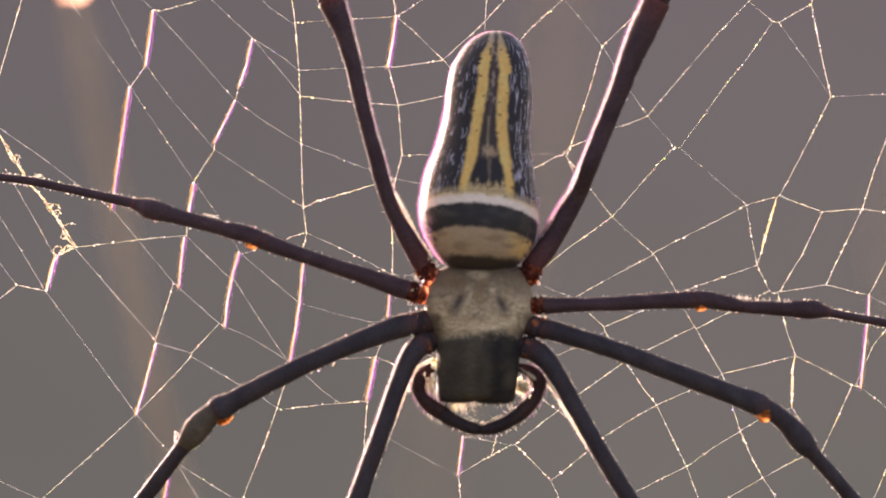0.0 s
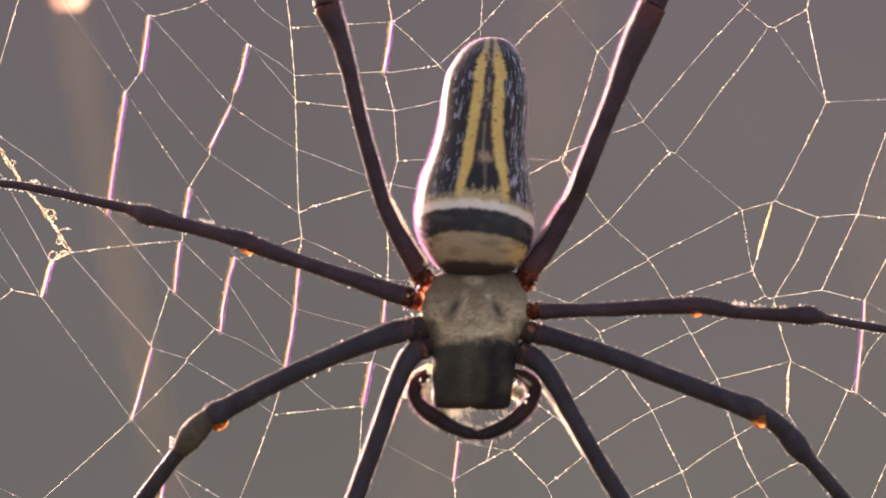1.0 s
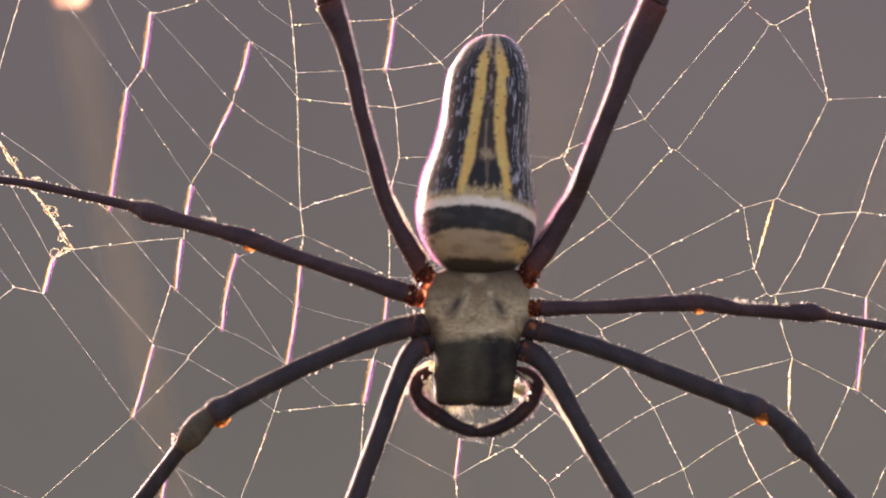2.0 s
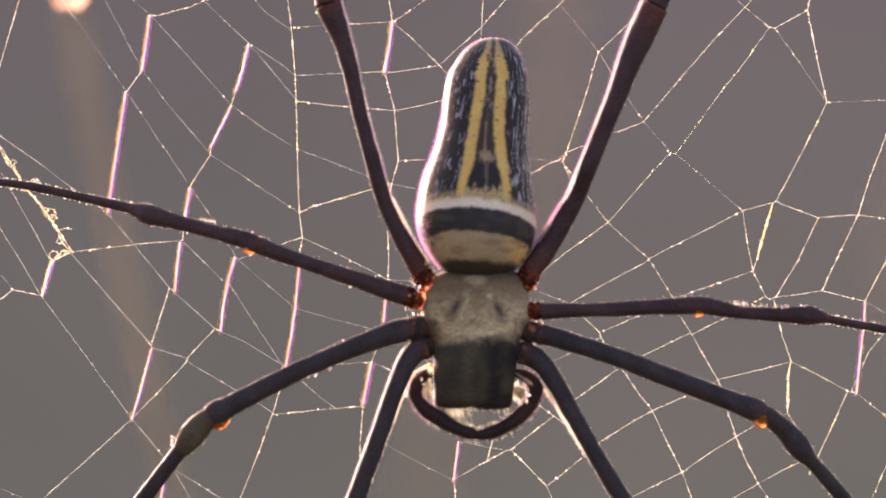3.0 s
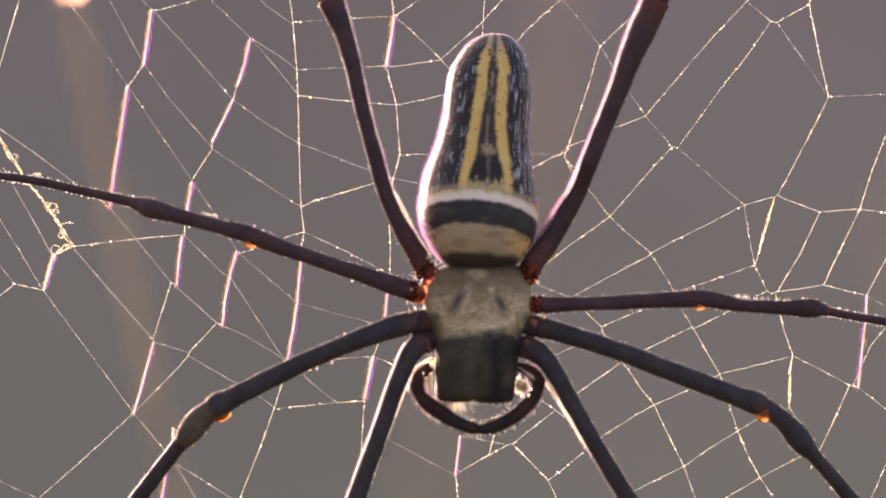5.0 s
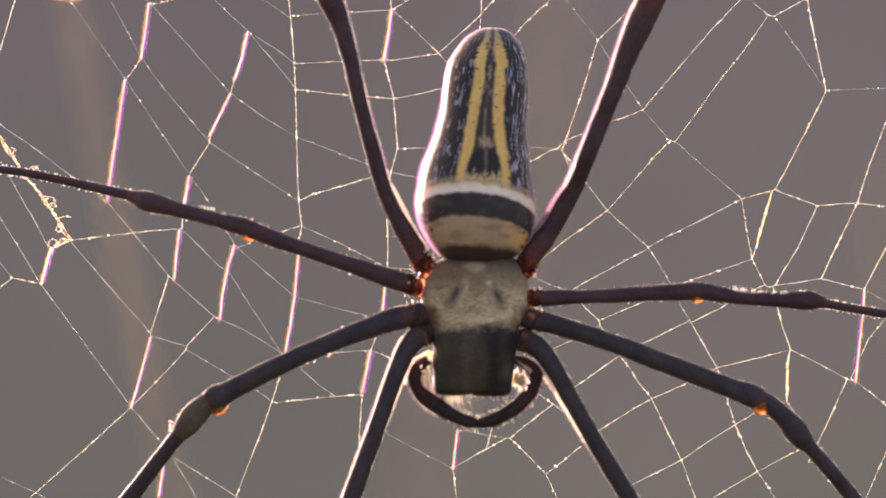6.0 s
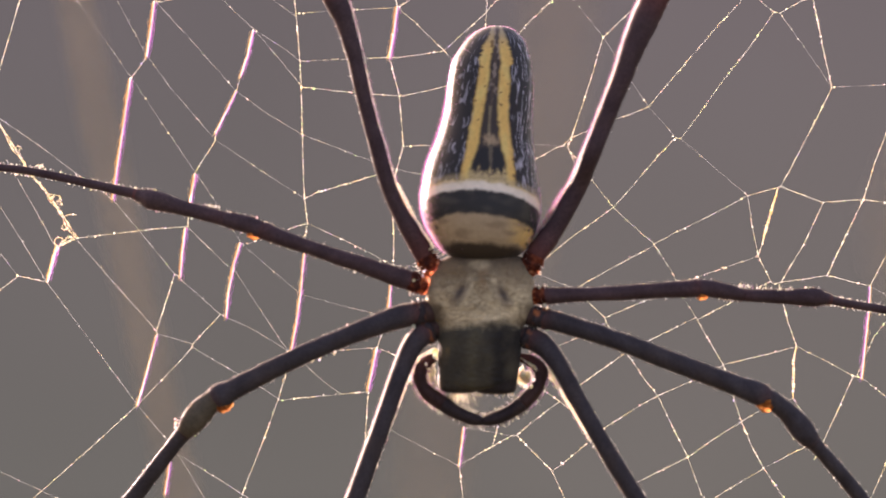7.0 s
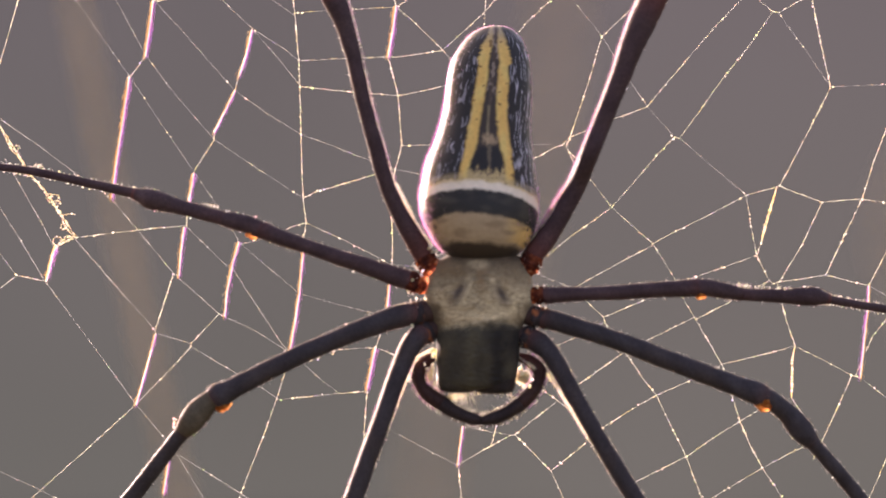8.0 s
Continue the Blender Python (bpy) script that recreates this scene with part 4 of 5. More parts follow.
def build_feelers(spider):
    """The two palps that curl round under the jaws, with their sunlit hair."""
    made = []
    n = BODY - 6
    for side, pts, brush in (
            (-1, ((766, 650, n, 9), (751, 660, n - 6, 12), (740, 680, n - 12, 14), (745, 700, n - 15, 12), (758, 715, n - 18, 14.5), (783, 732, n - 20, 15),
                  (810, 748, n - 22, 13), (836, 758, n - 24, 12), (855, 761, n - 24, 8)), ((757, 668), (759, 690), (768, 705))),
            (1, ((918, 650, n, 9), (938, 657, n - 6, 12), (954, 674, n - 12, 14), (951, 694, n - 15, 12), (941, 711, n - 18, 14.5), (920, 732, n - 20, 15),
                 (894, 749, n - 23, 13.5), (870, 758, n - 28, 12.5), (850, 762, n - 30, 8)), ((920, 680), (932, 686), (938, 700)))):
        rows = spline(pts, 8)
        places, radii = [at(*p[:3]) for p in rows], [STEP * p[3] * 0.88 for p in rows]
        cut = len(rows) * 5 // 8
        palp = part("feeler", limb(places[:cut + 1], radii[:cut + 1], (0.034, 0.017, 0.015), 0.5, 0.0, reach=0.6), STOUT_SHELL, spider,
                    "dark red-brown feeler curled under the jaws", origin=places[0])
        part("feeler_tip", limb(places[cut:], radii[cut:], (0.026, 0.018, 0.018)), STOUT_SHELL, palp, "dark brown feeler tip")
        rng = random.Random(20 + side)
        bm = bmesh.new()
        for bu, bv in brush:
            for _ in range(620):
                u0, v0, d0 = bu + rng.gauss(0, 3.5), bv + rng.gauss(0, 5), n + rng.uniform(34, 56)
                spike(bm, at(u0, v0, d0), at(u0 - side * rng.uniform(-3, 7), v0 + rng.uniform(3, 12), d0 - 4), STEP * rng.uniform(0.5, 1.1))
        tagged(part("hair_tuft", bm, PALE_HAIR, palp, "pale hair tuft lit from behind", smooth=False), kind="stuff")
        bm = bristle_coat(rng, rows[6:], 170, 9, 0.26)
        tagged(part("bristles", bm, PALE_HAIR, palp, "long pale bristles", smooth=False), kind="stuff")
        bm = bristle_coat(rng, rows[4:], 900, 5, 0.3)
        tagged(part("dark_hair", bm, DARK_HAIR, palp, "short dark hair", smooth=False), kind="stuff")
        # hair tinted for the pink light on the feeler's outer edge
        bm = bristle_coat(rng, rows[5:cut], 260, 7, 0.22)
        tagged(part("pink_rim_hair", bm, VIOLET_HALO, palp, "hair tinted pink for the sunlit rim", smooth=False), kind="stuff")
        made.append(palp)
    # tuft between the jaws and the pale upper edges of the front hips
    bm = bmesh.new()
    rng = random.Random(31)
    for _ in range(190):
        u0, v0 = rng.gauss(810, 9), rng.uniform(706, 722)
        spike(bm, at(u0, v0, n + 4), at(u0 + (u0 - 812) * 0.5 + rng.uniform(-6, 4), v0 + rng.uniform(5, 24), n - 4), STEP * rng.uniform(0.15, 0.34))
    tagged(part("hair_tuft", bm, PALE_HAIR, spider, "pale hair tuft below the jaws", smooth=False), kind="stuff")
    # a burst of fine hair drawn for the bright glint beside the jaws
    bm = bmesh.new()
    for k in range(420):
        a, far = rng.uniform(0, 6.283), rng.uniform(4, 9) if k < 130 else rng.uniform(7, 16)
        spike(bm, at(766 + rng.gauss(0, 2), 646 + rng.gauss(0, 2), BODY + 34), at(766 + far * math.cos(a), 646 + far * math.sin(a), BODY + 34 + rng.uniform(-4, 4)), STEP * (rng.uniform(0.5, 0.9) if k < 130 else rng.uniform(0.2, 0.4)))
    tagged(part("glint_burst", bm, PALE_HAIR, spider, "burst of pale hair drawing the glint beside the jaws", smooth=False), kind="stuff")
    # pale flecks drawn for the bright glints among the hips
    bm = bmesh.new()
    rng = random.Random(63)
    for u, v, r in ((771, 465, 4), (776, 470, 3), (782, 467, 2), (745, 505, 4), (749, 497, 3), (752, 546, 3), (730, 515, 3), (767, 640, 10), (768, 648, 6),
                    (961, 558, 3.5), (966, 562, 2.5), (731, 597, 3.5), (952, 527, 2.5), (736, 545, 2.5),
                    (757, 672, 4), (760, 682, 4.5), (764, 694, 4), (768, 705, 3), (752, 664, 3), (925, 680, 4), (934, 683, 3.5), (940, 690, 3), (938, 702, 2.5),
                    (800, 719, 2.5), (815, 722, 3), (840, 716, 2), (886, 721, 2), (758, 458, 3), (765, 462, 3)):
        for _ in range(3):
            speck(bm, at(u + rng.gauss(0, 1.5), v + rng.gauss(0, 1.5), BODY - 48 + rng.uniform(-4, 4)), STEP * r * rng.uniform(0.4, 0.8), rng)
    tagged(part("bright_specks", bm, PALE_HAIR, spider, "bright specks for dew and glints", smooth=False), kind="stuff")
    return made


spider = tagged(holder("spider", at(850, 480, BODY)),
                label="large black and yellow orb spider hanging head down on its web", category="spider")
abdomen = build_abdomen(spider)
build_head(spider)
legs = build_legs(spider)
feelers = build_feelers(spider)


# ---- the web ----
web = tagged(holder("spider_web", at(784, 441)), label="torn golden orb web of dewy silk, lit from behind", category="spider web")
dew = bmesh.new()
glints = bmesh.new()


def strand(name, points, r, beads=0.03, rough=0.0, mat=None):
    """One thread through chart places (u, v); r its half-thickness; beads: dew specks a step."""
    rng = random.Random(int(points[0][0] * 7 + points[0][1] * 13 + r * 100))
    rows = []
    for (u0, v0), (u1, v1) in zip(points, points[1:]):
        long = math.hypot(u1 - u0, v1 - v0)
        n = max(2, int(long / 4))
        for i in range(n):
            q = i / n
            w = rough if i else rough * 0.3
            rows.append((u0 + (u1 - u0) * q + rng.gauss(0, 0.10 + w), v0 + (v1 - v0) * q + rng.gauss(0, 0.10 + w), rng.gauss(0, 0.4 + w)))
        ahead = Vector((u1 - u0, v1 - v0)) / max(long, 1e-6)
        # fine dust, a few drops of dew, and coloured needles drawn for glints of sun
        clumps = [rng.random() for _ in range(max(1, int(long / 50)))]
        for _ in range(int(long * (0.06 + beads) * (1.9 if r > 0.85 else 1.4 if r > 0.5 else 0.5) * rng.uniform(0.6, 1.4) + 0.3)):
            q, big = rng.random(), rng.random()
            if rng.random() < 0.5:
                q = min(1.0, max(0.0, rng.gauss(rng.choice(clumps), 4.5 / max(long, 5))))
            size = rng.uniform(0.3, 0.65) if big < 0.64 else rng.uniform(0.7, 1.2) if big < 0.93 else rng.uniform(1.2, 1.9)
            speck(dew, at(u0 + (u1 - u0) * q + rng.gauss(0, 0.75), v0 + (v1 - v0) * q + rng.gauss(0, 0.75), rng.gauss(0, 0.8)), STEP * size, rng)
        for _ in range(int(long * 0.05 * (2.6 if 0.85 < r < 1.5 else 1.0 if r > 0.5 else 0.3) + 0.3)):
            q, run, off = rng.random(), rng.uniform(1.5, 6.0), rng.gauss(0, 0.4 + 0.35 * r)
            u, v = u0 + (u1 - u0) * q - ahead.y * off, v0 + (v1 - v0) * q + ahead.x * off
            spike(glints, at(u, v, 0.5), at(u + ahead.x * run, v + ahead.y * run, 0), STEP * rng.uniform(0.25, 0.5))
    rows.append((*points[-1], 0))
    bm = bmesh.new()
    thin = 0.27 if r < 0.5 else 0.13 if r < 0.7 else 0.165 if r < 1.5 else 0.60
    phase = rng.uniform(0, 50)
    ups = 1.0 if r < 1.5 else 0.35
    radii = [STEP * r * thin * max(0.3 if r < 1.5 else 0.75, 1 + 0.8 * ups * noise.noise(Vector((i * 0.35, phase, 0))) + 0.9 * ups * noise.noise(Vector((i * 1.3, phase, 4)))) for i in range(len(rows))]
    # the silk thickens where threads are tied
    for u, v in points:
        speck(dew, at(u, v, -1), STEP * (0.45 + 0.4 * min(r, 1.4)) * rng.uniform(0.7, 1.1), rng)
    tube(bm, [at(*p) for p in rows], radii, 6 if r < 1.5 else 8, trough=True)
    thread = part(name, bm, mat or (GLINT_BAND if r >= 1.5 else SILK if r > 0.5 else SILK_FINE), web)
    if r >= 1.5:
        turn = -1 if points[0][0] > 1200 else 1
        # fibres coloured for the glow's amber and violet fringes, thinning out sideways
        for side, spread, mat, look_is in ((-turn, 1.0, AMBER_FRINGE, "amber fuzz drawing the glow beside the silk"), (turn, 1.3, VIOLET_FRINGE, "violet fuzz drawing the glow beside the silk")):
            bm = bmesh.new()
            for (u, v, d), (u2, v2, d2) in zip(rows, rows[1:]):
                lush = 0.75 + 0.8 * noise.noise(Vector((v * 0.03, phase, side)))
                way = Vector((u2 - u, v2 - v)).normalized()
                for _ in range(int(36 * max(0.15, lush) * (r / 1.9) ** 3)):
                    q, run = rng.random(), rng.uniform(4, 12)
                    a, b, e = u + (u2 - u) * q, v + (v2 - v) * q, d - 1.2
                    out = side * min(0.5 * r + rng.expovariate(1 / (spread * r * 0.62)), 7.0)
                    spike(bm, at(a + out, b, e), at(a + out + way.x * run + rng.gauss(0, 0.5), b + way.y * run, e), STEP * rng.uniform(0.07, 0.16))
                if rng.random() < 0.3:
                    out = side * rng.uniform(0.6, 1.3) * r
                    spike(bm, at(u + out, v, d - 1.2), at(u2 + out + rng.uniform(-0.6, 0.6), v2, d2 - 1.2), STEP * rng.uniform(0.3, 0.6))
            part("fringe_silk", bm, mat, thread, look_is)
    return thread


# thickness stands in for brightness: the widest draw the strongest glints
FINE, CROSS, GOLD, BAND = 0.32, 0.62, 0.95, 1.9


def radial(*points, r=FINE, beads=0.02):
    strand("radial_thread", points, r, beads)


def rung(*points, r=CROSS, beads=0.06, rough=0.0, mat=None):
    strand("spiral_thread", points, r, beads, rough, mat)


def band(*points, r=BAND):
    strand("glint_band", points, r, 0.05, 0.05)


# west: radial threads
radial((70, -75), (125, 4), (230, 153), (283, 232), (344, 322), (395, 396), (426, 449), (530, 537), (600, 557), (655, 570), (690, 582), r=0.25)
radial((155, -70), (195, -3), (258, 115), (300, 172), (380, 265), (470, 325), (537, 368), r=0.25)
radial((200, -45), (275, 20), (345, 97), (415, 177), (475, 220), (533, 255), (600, 280), (660, 304), (700, 317), (742, 325), (770, 330), r=0.29)
radial((320, -55), (380, 5), (447, 68), (502, 103), (528, 124))
radial((450, 72), (490, 118), (531, 168))
radial((440, -30), (475, 12), (522, 45))
radial((-60, 190), (0, 228), (70, 276), (148, 335), (200, 372), (255, 438), (308, 502), (388, 573), r=0.42)
radial((10, 300), (73, 410), (95, 452), r=0.42)
radial((-50, 305), (0, 385), (35, 440), (80, 515), (158, 620), (241, 733), (300, 803), (320, 832), (352, 885), (390, 950), r=0.42)
radial((-40, 418), (0, 467), (30, 505))
radial((133, 440), (195, 512), (275, 602), (276, 607), r=0.46)
radial((-40, 830), (0, 852), (62, 880), (110, 905))
radial((398, 578), (440, 596), (512, 640))
radial((400, 485), (415, 497), (457, 562), (500, 627), (513, 640))
radial((330, 418), (365, 452), (400, 487))
radial((276, 607), (338, 625))
radial((338, 631), (425, 682), (465, 705), (490, 722))
radial((320, 825), (400, 874), (440, 900), r=0.46)
radial((535, 660), (575, 695), (602, 714))
radial((690, 778), (740, 805), (810, 841))

# west: bands and rungs
rung((60, -70), (38, 0), (0, 130), (-20, 200), r=1.3, beads=0.03)
rung((400, -22), (345, 3), (283, 20), (272, 18), beads=0.2)
band((271, 19), (266, 60), (258, 116))
rung((258, 116), (244, 136), (231, 154), r=GOLD)
band((229, 154), (218, 230), (207, 300), (198, 368))
band((446, 70), (436, 115), (424, 152), r=1.55)
rung((424, 152), (416, 178), r=1.3)
band((416, 178), (398, 215), (380, 252), r=1.5)
rung((380, 252), (379, 266), (350, 310), (344, 322), r=GOLD)
band((343, 324), (338, 355), (333, 385))
rung((333, 385), (331, 402), (330, 418), r=GOLD)
band((326, 420), (321, 460), (317, 506), r=1.7)
rung((317, 506), (307, 502), (290, 555), (275, 602), (276, 608), r=GOLD)
band((276, 608), (262, 660), (252, 697), (241, 733), r=1.5)
rung((388, 573), (340, 624), (338, 631), (317, 655), (290, 683), (241, 733), (170, 798), (78, 880), (20, 930), r=0.85, beads=0.05)
band((423, 446), (412, 485), (402, 535), (398, 577), r=1.7)
rung((423, 446), (430, 450), (452, 443), beads=0.05)
rung((398, 577), (388, 573))
rung((133, 438), (200, 430), (268, 422), (330, 417), r=0.7)
rung((-60, 560), (0, 528), (30, 505), (80, 515), r=0.9)
band((82, 516), (90, 485), (98, 456), r=1.6)
band((299, 832), (295, 860), (290, 890), r=1.8)
rung((290, 890), (284, 940))

# the ragged old silk at the west edge, in tangled loops
for shift in (0, 1):
    k = random.Random(50 + shift)
    rung(*[(u + k.gauss(0, 2.2), v + k.gauss(0, 2.2)) for u, v in
           ((-30, 205), (0, 240), (25, 278), (37, 302), (48, 325), (66, 338), (88, 368), (106, 395), (118, 418), (133, 438))], r=1.45, beads=0.30, rough=0.7, mat=SILK_GOLD)
    rung(*[(u + k.gauss(0, 1.8), v + k.gauss(0, 1.8)) for u, v in ((133, 440), (120, 440), (105, 450), (97, 462))], r=1.45, beads=0.35, rough=1.0, mat=SILK_GOLD)
for cu, cv, r in ((94, 370, 9), (98, 378, 6), (85, 365, 5), (100, 444, 8), (118, 440, 6), (112, 418, 6), (28, 280, 5), (70, 316, 5)):
    rung(*[(cu + r * math.cos(a * 0.9) + a * 0.5, cv + r * math.sin(a * 0.9)) for a in range(8)], r=1.1, beads=0.03, mat=SILK_GOLD)
rung((110, 400), (121, 396), (133, 397), r=1.2, mat=SILK_GOLD)
rung((35, 302), (36, 296), (34, 288), r=0.5, beads=0.2)

# the long upright thread
rung((505, -70), (516, -5), (522, 40), (528, 112), (531, 170), (533, 255), (535, 330), (537, 368), (542, 412), (538, 440), (536, 465), r=GOLD, beads=0.10)
band((537, 460), (530, 537), r=1.5)
band((530, 537), (523, 585), (513, 640), r=1.7)
rung((513, 640), (502, 685), (490, 724), (470, 780), (430, 882), (405, 950), r=0.9)
rung((522, 40), (570, 37), (625, 34), (700, 30), (718, 20), (750, -3), (790, -35), r=0.65, beads=0.08)
rung((530, 125), (590, 122), (688, 118), (702, 119), (783, 107), (855, 42), (895, -3), (930, -45), r=0.75, beads=0.08)
rung((531, 170), (595, 178), (705, 187), (760, 176), (815, 162), r=0.75, beads=0.06)
rung((690, -50), (696, -3), (701, 28), r=GOLD)
band((701, 28), (695, 75), (687, 118))
rung((687, 118), (697, 155), (705, 187), (708, 230), (712, 275), (700, 316), (695, 342), r=0.9, beads=0.08)
rung((701, 30), (728, 52), (783, 105), (805, 130), r=0.6)
rung((712, 276), (740, 274), (785, 274), r=0.6)
rung((537, 368), (560, 357), (608, 343), (665, 326), (690, 319), (700, 317), r=0.9, beads=0.10)
rung((508, 423), (522, 417), (542, 412), r=0.9, beads=0.1)
rung((542, 412), (600, 438), (650, 463), (693, 486), (735, 488), r=0.6, beads=0.03)
rung((693, 400), (695, 440), (694, 488), r=1.2)
rung((694, 488), (690, 520), r=1.2)
band((690, 518), (686, 560), r=1.6)
rung((684, 575), (676, 603), (665, 632), r=0.9)
band((665, 632), (657, 670), (650, 705), r=1.9)
rung((650, 705), (647, 750), (644, 798), r=GOLD)
rung((560, 640), (605, 636), (665, 632), (697, 646), r=0.55)
rung((490, 725), (580, 716), (648, 710), r=0.65)

# below the spider
band((819, 772), (815, 805), (811, 840), r=1.5)
rung((811, 840), (814, 870), (818, 905), (824, 970), r=0.9)
rung((811, 840), (870, 806), (903, 788), (912, 787), r=0.85, beads=0.06)
rung((912, 787), (945, 820), (975, 851), (992, 887), (1020, 950), r=0.8)
rung((818, 772), (860, 780), (903, 788), r=0.5)
rung((879, 770), (876, 785), (871, 802), r=GOLD, beads=0.2)
rung((912, 787), (930, 772), (960, 748), (988, 727), r=0.7)
rung((945, 698), (966, 712), (988, 727), (1003, 738), r=0.8)
rung((975, 851), (1000, 832), (1036, 802), r=0.9, beads=0.1)

# above the spider
rung((862, -60), (861, 0), (857, 70), r=0.75, beads=0.0)
radial((955, -60), (998, -2), (1066, 82), (1105, 145), (1146, 206), (1194, 260), r=0.28)
rung((1030, -40), (998, -2), (970, 22), (940, 50), (905, 90), r=0.8, beads=0.08)
rung((1170, -15), (1130, 22), (1100, 50), (1066, 82), r=0.75, beads=0.06)
rung((1066, 82), (1060, 100), (1046, 150), (1028, 205), (1012, 252), (1009, 260), r=0.9, beads=0.14)
rung((1060, 244), (1035, 250), (1009, 260), (995, 275), (982, 278), (960, 291), (930, 306), r=0.9, beads=0.10)
rung((995, 275), (960, 273), (925, 272), r=0.5)
for shift in (0, 1):
    k = random.Random(90 + shift)
    rung(*[(u + k.gauss(0, 2), v + k.gauss(0, 2)) for u, v in ((1008, 262), (1003, 280), (1012, 296), (1022, 310))], r=0.6, beads=0.3, rough=1.2)

# east: threads in large cells
rung((1085, 228), (1110, 220), (1146, 206), (1167, 180), (1200, 142), (1265, 66), (1325, 3), (1365, -40), r=0.75, beads=0.05)
radial((1290, -30), (1325, 3), (1368, 38), r=0.6)
rung((1368, 38), (1378, 40), r=GOLD)
rung((1378, 40), (1410, 22), (1436, 8), r=0.85, beads=0.06)
radial((1378, 40), (1420, 98), (1470, 171), r=0.24)
rung((1446, -50), (1436, 8), (1446, 60), (1456, 108), (1470, 171), r=1.15, beads=0.16)
radial((1470, 171), (1520, 169), (1570, 167), (1640, 165))
rung((1368, 38), (1325, 100), (1280, 156), (1238, 215), (1203, 262), r=0.75, beads=0.04)
rung((1203, 262), (1194, 260), r=GOLD)
rung((1194, 260), (1165, 290), (1105, 360), (1083, 384), (1050, 408), (1005, 440), (960, 477), r=0.8, beads=0.03)
radial((1203, 262), (1260, 311), (1321, 363), r=0.5)
radial((1040, 328), (1083, 384), (1118, 416), (1155, 448), (1185, 495), (1200, 522), (1213, 552), (1229, 578), r=0.65, beads=0.05)
rung((1229, 578), (1262, 635), (1278, 662), (1290, 700), (1297, 722), (1310, 763), r=0.8, beads=0.05)
rung((1310, 763), (1330, 810), (1350, 846), r=GOLD, beads=0.16)
rung((1350, 846), (1365, 868), (1382, 895), (1410, 950), r=0.8, beads=0.05)
rung((1155, 449), (1190, 430), (1255, 398), (1321, 363), r=0.7, beads=0.03)
rung((1155, 452), (1105, 478), (1050, 508), (1010, 531), r=0.75, beads=0.04)
rung((1321, 363), (1350, 355), (1380, 347), r=0.75)
rung((1380, 347), (1418, 362), (1455, 375), (1490, 372), (1526, 370), (1570, 376), (1640, 384), r=0.85, beads=0.05)
rung((1321, 363), (1330, 420), (1340, 470), r=0.65)
rung((1470, 172), (1445, 223), (1405, 300), (1380, 347), r=0.9, beads=0.02)
for off in (-1.4, 0.0, 1.4):
    rung((1375, 350), (1363 + off, 390), (1353 + off, 425), (1348, 445), r=1.45, beads=0.10, rough=0.25, mat=SILK_GOLD)
rung((1348, 445), (1340, 470), r=GOLD)
rung((1340, 470), (1310, 480), (1250, 501), (1190, 522), r=0.6)
rung((1340, 470), (1362, 515), (1370, 520), (1380, 516), r=0.85)
rung((1362, 515), (1343, 524), r=0.7)
rung((1455, 376), (1420, 450), (1380, 516), r=0.95, beads=0.04)
rung((1600, 165), (1572, 238), (1545, 308), (1526, 370), r=1.1, beads=0.10)
rung((1526, 370), (1492, 440), (1462, 504), r=1.1, beads=0.10)
rung((1380, 516), (1420, 511), (1462, 504), (1500, 514), (1538, 523), r=0.85, beads=0.05)
radial((1538, 523), (1570, 541), (1630, 570))
rung((1590, 425), (1555, 490), (1538, 523), r=1.1, beads=0.12)
band((1538, 523), (1537, 555), (1530, 620), (1523, 686), r=1.5)
rung((1377, 520), (1386, 560), (1392, 585), (1408, 630), r=0.95, beads=0.06)
rung((1382, 545), (1388, 570), (1392, 585), r=0.6)
for off in (-1.2, 0.2, 1.3):
    rung((1407, 632), (1402 + off, 655), (1402 + off, 700), (1401, 722), r=1.45, beads=0.14, rough=0.25, mat=SILK_GOLD)
rung((1415, 742), (1401, 722), (1392, 726), r=0.7)
rung((1408, 630), (1370, 640), (1320, 652), (1278, 662), (1270, 668), r=0.75, beads=0.05)
rung((1408, 630), (1460, 656), (1508, 682), r=0.6)
rung((1508, 682), (1524, 686), r=GOLD)
rung((1524, 686), (1570, 722), (1630, 770), r=0.6)
rung((1600, 545), (1545, 612), (1524, 660), (1515, 680), r=0.75, beads=0.05)
rung((1508, 682), (1480, 745), (1453, 803), (1440, 830), r=0.95, beads=0.05)
rung((1030, 540), (1048, 560), (1069, 579), (1071, 588), (1085, 612), r=0.75, beads=0.05)
rung((1069, 579), (1125, 555), (1160, 540), r=0.7, beads=0.05)
rung((1071, 588), (1045, 602), (1012, 618), (970, 636), r=0.6, beads=0.04)
rung((1229, 579), (1180, 603), (1130, 628), r=0.75, beads=0.05)
rung((1233, 582), (1260, 568), (1300, 548), r=0.75)
radial((940, 498), (1005, 524), (1030, 532))
rung((1010, 708), (1050, 680), (1092, 650), (1120, 632), r=0.75, beads=0.06)
rung((1105, 640), (1120, 660), (1140, 690), (1162, 717), (1185, 765), (1215, 826), (1237, 885), (1260, 945), r=0.8, beads=0.06)
rung((1162, 717), (1130, 735), (1095, 757), (1050, 785), r=0.75, beads=0.05)
rung((1162, 717), (1190, 705), (1240, 683), r=0.7)
rung((1345, 742), (1310, 763), (1262, 793), (1215, 826), (1170, 848), (1110, 878), r=0.8, beads=0.05)
rung((1435, 802), (1390, 824), (1350, 846), (1305, 872), (1240, 912), r=0.75, beads=0.04)
rung((1620, 720), (1568, 832), (1545, 886), (1520, 940), r=0.8)

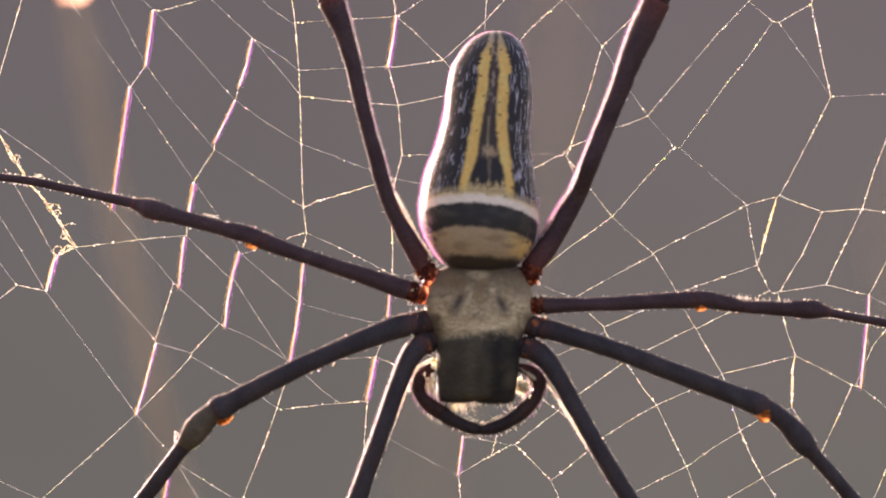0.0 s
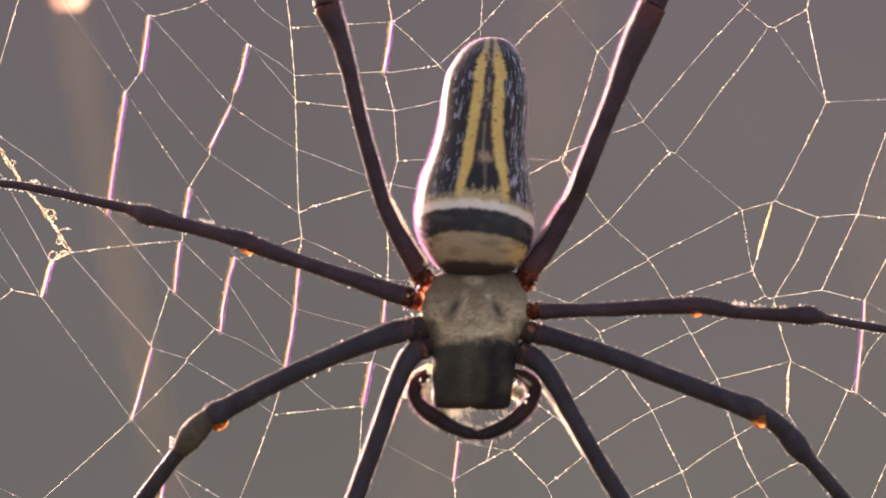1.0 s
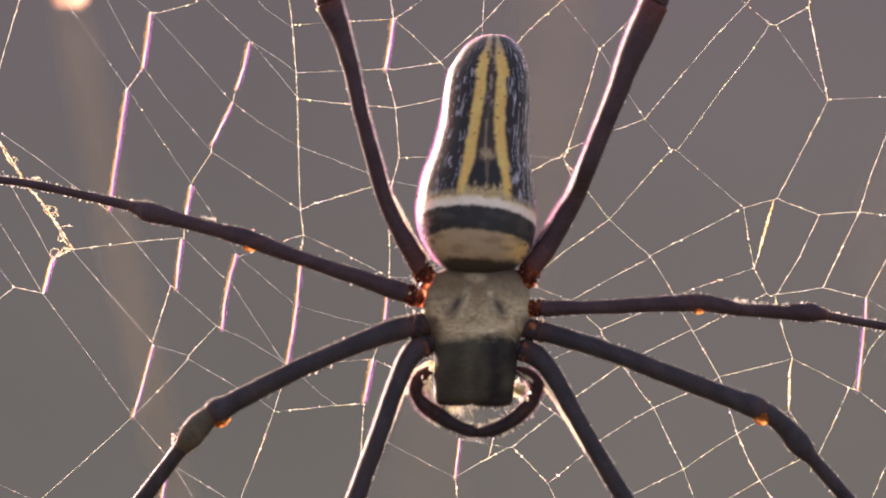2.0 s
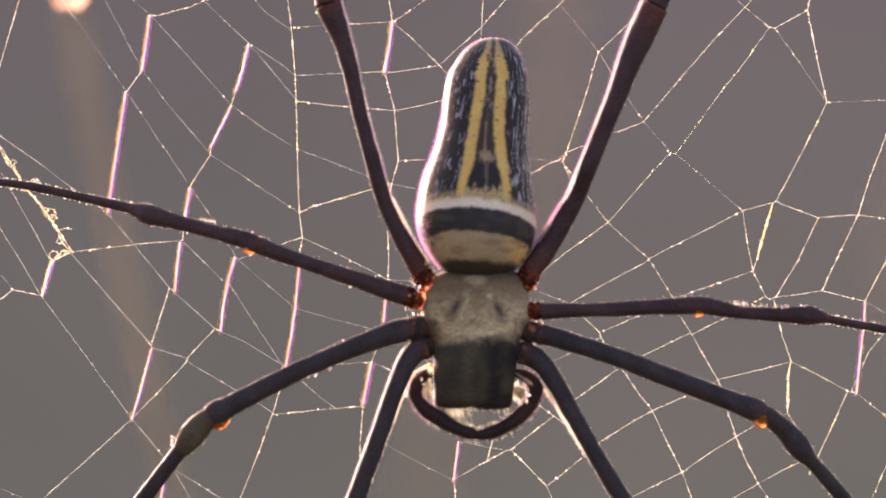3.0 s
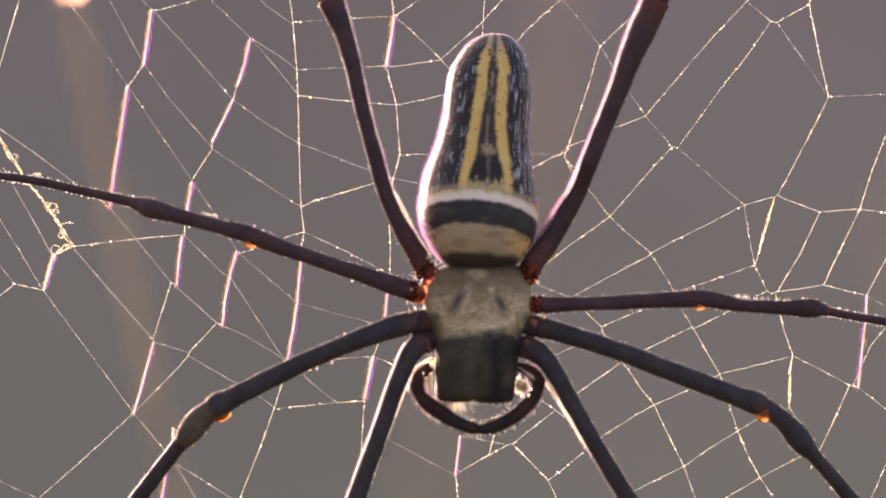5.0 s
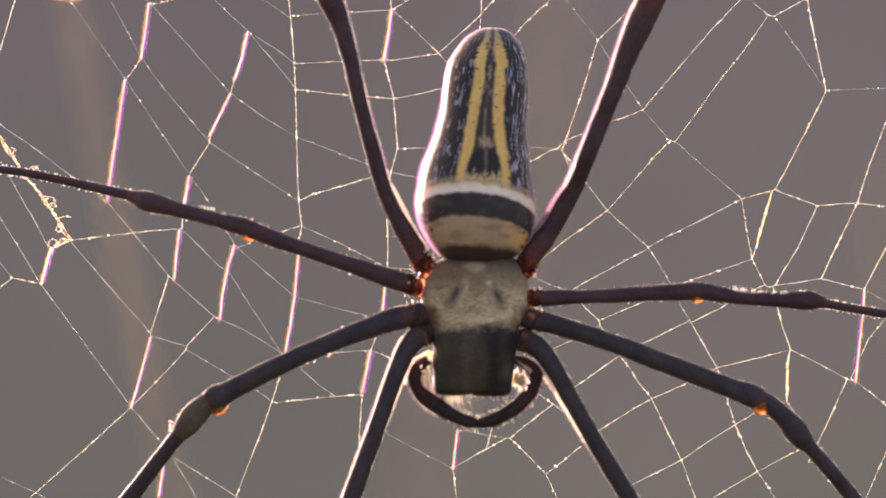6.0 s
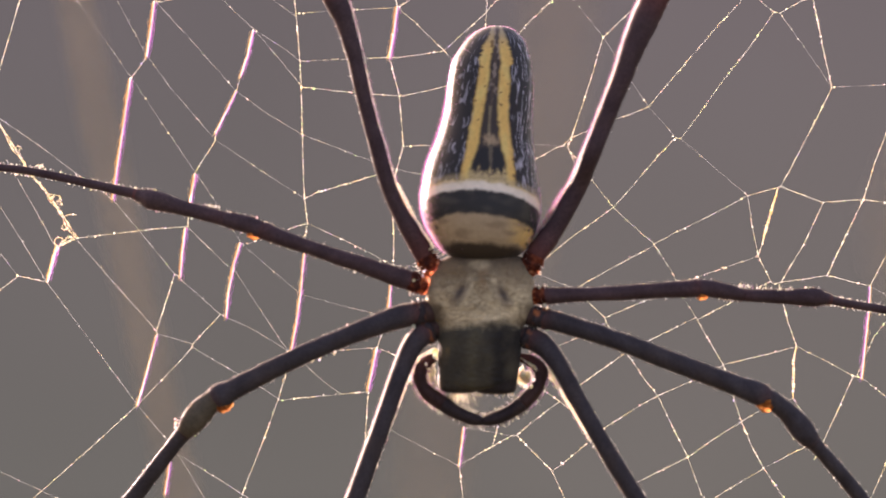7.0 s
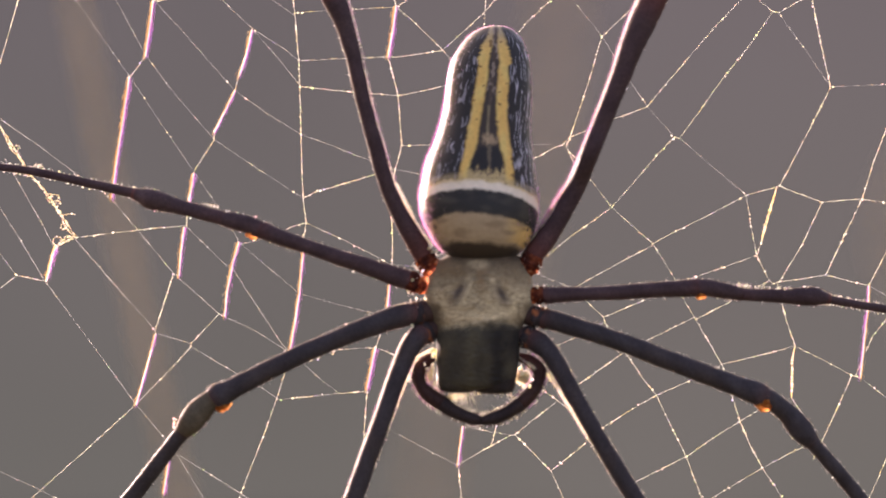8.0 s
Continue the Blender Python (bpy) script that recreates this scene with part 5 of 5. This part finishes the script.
# guy threads that hold the web, down to the ground and up to the stalks beside it
for side in (-1, 1):
    strand("anchor_thread", ((784 + side * 900, 1150), (784 + side * 4500, 10000), (784 + side * 9000, 21800)), 1.0, 0.0)
    strand("anchor_thread", ((784 + side * 200, 1250), (784 + side * 900, 1150)), 0.8, 0.0)
tagged(part("bright_specks", dew, DEW, web, "glittering specks of dew and dust", smooth=False), kind="stuff")
tagged(part("silk_glints", glints, GLINT, web, "gold, rosy and green needles drawn as glints along the silk", smooth=False), kind="stuff")


# ---- dry stalks far behind, soft in the haze ----
def stalk(label, points, away, r):
    """A dry stem standing on the ground, away metres behind the web; points are chart places, from the top down."""
    d = away / STEP
    rows = [at(u, v, d) for u, v in points]
    low = rows[-1] + (rows[-1] - rows[-2]).normalized() * 0.3
    foot = Vector((low.x + 0.1, low.y, -0.05))
    line = rows + [low, (low + foot) / 2, foot]
    wide = r * STEP * (1 + d * STEP / REACH)
    smooth_rows = spline([(*p, wide) for p in line], 6)
    bm = bmesh.new()
    tube(bm, [Vector(p[:3]) for p in smooth_rows], [p[3] * (1 + 0.15 * noise.noise(Vector((i * 0.4, 0, r)))) for i, p in enumerate(smooth_rows)], 10)
    thing = tagged(holder("dry_stalk", foot), label=label, category="plant stem", group="dry stems behind the web")
    part("stem", bm, STALK_BARK, thing)
    return thing


def hanging_leaf(thing, u, v, away, half):
    """A sunlit dry leaf that hangs tip down: a cupped blade with a rib."""
    d = away / STEP
    bm = bmesh.new()
    grid = []
    for i in range(15):
        q = i / 14
        wide = half * math.sin(math.pi * min(1, 0.03 + q * 0.97) ** 0.62) ** 0.55
        grid.append([bm.verts.new(at(u + wide * x + 5 * math.sin(q * 4), v - 170 * q, d + 14 * x * x + 5 * noise.noise(Vector((x * 2, q * 5, 1))))) for x in (-1, -0.7, -0.35, 0, 0.35, 0.7, 1)])
    for a, b in zip(grid, grid[1:]):
        for k in range(6):
            bm.faces.new((a[k], a[k + 1], b[k + 1], b[k]))
    blade = part("leaf", bm, LEAF, thing, "dry peach-coloured leaf lit by the sun")
    bm = bmesh.new()
    tube(bm, [at(u + 5 * math.sin(q * 0.4), v - 17 * q, d - 1) for q in range(1, 11)], [STEP * 1.6] * 10, 6)
    part("leaf_rib", bm, STALK_BARK, blade)


stalk("pale dry stem leaning, blurred by distance", ((124, -20), (140, 60), (180, 260), (235, 520), (320, 900)), 0.36, 13)
arch = stalk("thin dry stem arching over the web, with one leaf", ((124, -158), (110, -230), (40, -330), (-120, -400), (-330, -340), (-460, 0), (-500, 900)), 0.065, 5)
hanging_leaf(arch, 127, 9, 0.065, 38)
stalk("thin pale dry stem, blurred by distance", ((1010, -120), (985, 60), (965, 220), (900, 500), (790, 690), (766, 790), (757, 930)), 1.6, 17)
stalk("pale dry stem bending, blurred by distance", ((1690, 200), (1610, 340), (1585, 430), (1610, 520), (1700, 700)), 1.5, 14)


# ---- what moves ----
def motions():
    home = spider.location.copy()
    drift = ((0.0, 0, 0), (1.0, 0.3, 0.8), (2.25, 1.2, 0.5), (3.0, 2.0, 0.1), (4.5, 2.2, -0.3), (5.25, 2.2, -1.0), (6.0, 2.1, -1.6), (6.5, 1.3, -1.6),
             (7.0, 0.6, -0.9), (8.0, 0.5, -0.8))
    walk(spider, [(t, pose(home.x + x * STEP, home.y, home.z - z * STEP)) for t, x, z in drift])

    def swing(ob, rows):
        p = ob.location.copy()
        walk(ob, [(t, pose(*p, 0, a, 0)) for t, a in rows])

    swing(legs["second_west"], ((0.0, 0), (1.0, 0.05), (3.0, 0.15), (3.5, 0.42), (4.5, 0.48), (5.25, 0.6), (6.0, 0.72), (7.0, 0.8), (8.0, 0.78)))
    swing(legs["third_east"], ((0.0, 0), (3.0, 0), (4.5, -0.1), (6.0, -0.4), (7.0, -0.5), (8.0, -0.6)))
    swing(feelers[0], ((0.0, 0), (0.6, 0.4), (1.0, -0.8), (1.6, 0), (2.25, -0.6), (2.8, -1.0), (3.4, 0.4), (4.6, 0), (5.8, 0.8), (6.6, 1.2), (7.2, 0.8), (8.0, 0.8)))
    swing(feelers[1], ((0.0, 0), (0.6, 0), (1.0, 1.0), (1.6, 0), (2.25, 0.6), (2.8, 1.0), (3.4, 0), (4.6, 0), (5.8, -0.8), (6.6, -1.2), (7.2, -1.0), (8.0, -1.0)))
    # the abdomen sinks back a little towards the web
    p = abdomen.location.copy()
    sink = ((0.0, 0), (0.5, 0), (1.0, -0.45), (1.5, -0.1), (2.25, -0.7), (3.0, -1.1), (3.5, -1.4), (4.5, -2.1), (5.25, -2.8), (6.0, -3.3), (6.5, -3.6), (7.0, -3.6), (8.0, -3.7))
    walk(abdomen, [(t, pose(*p, a, 0, 0)) for t, a in sink])


motions()
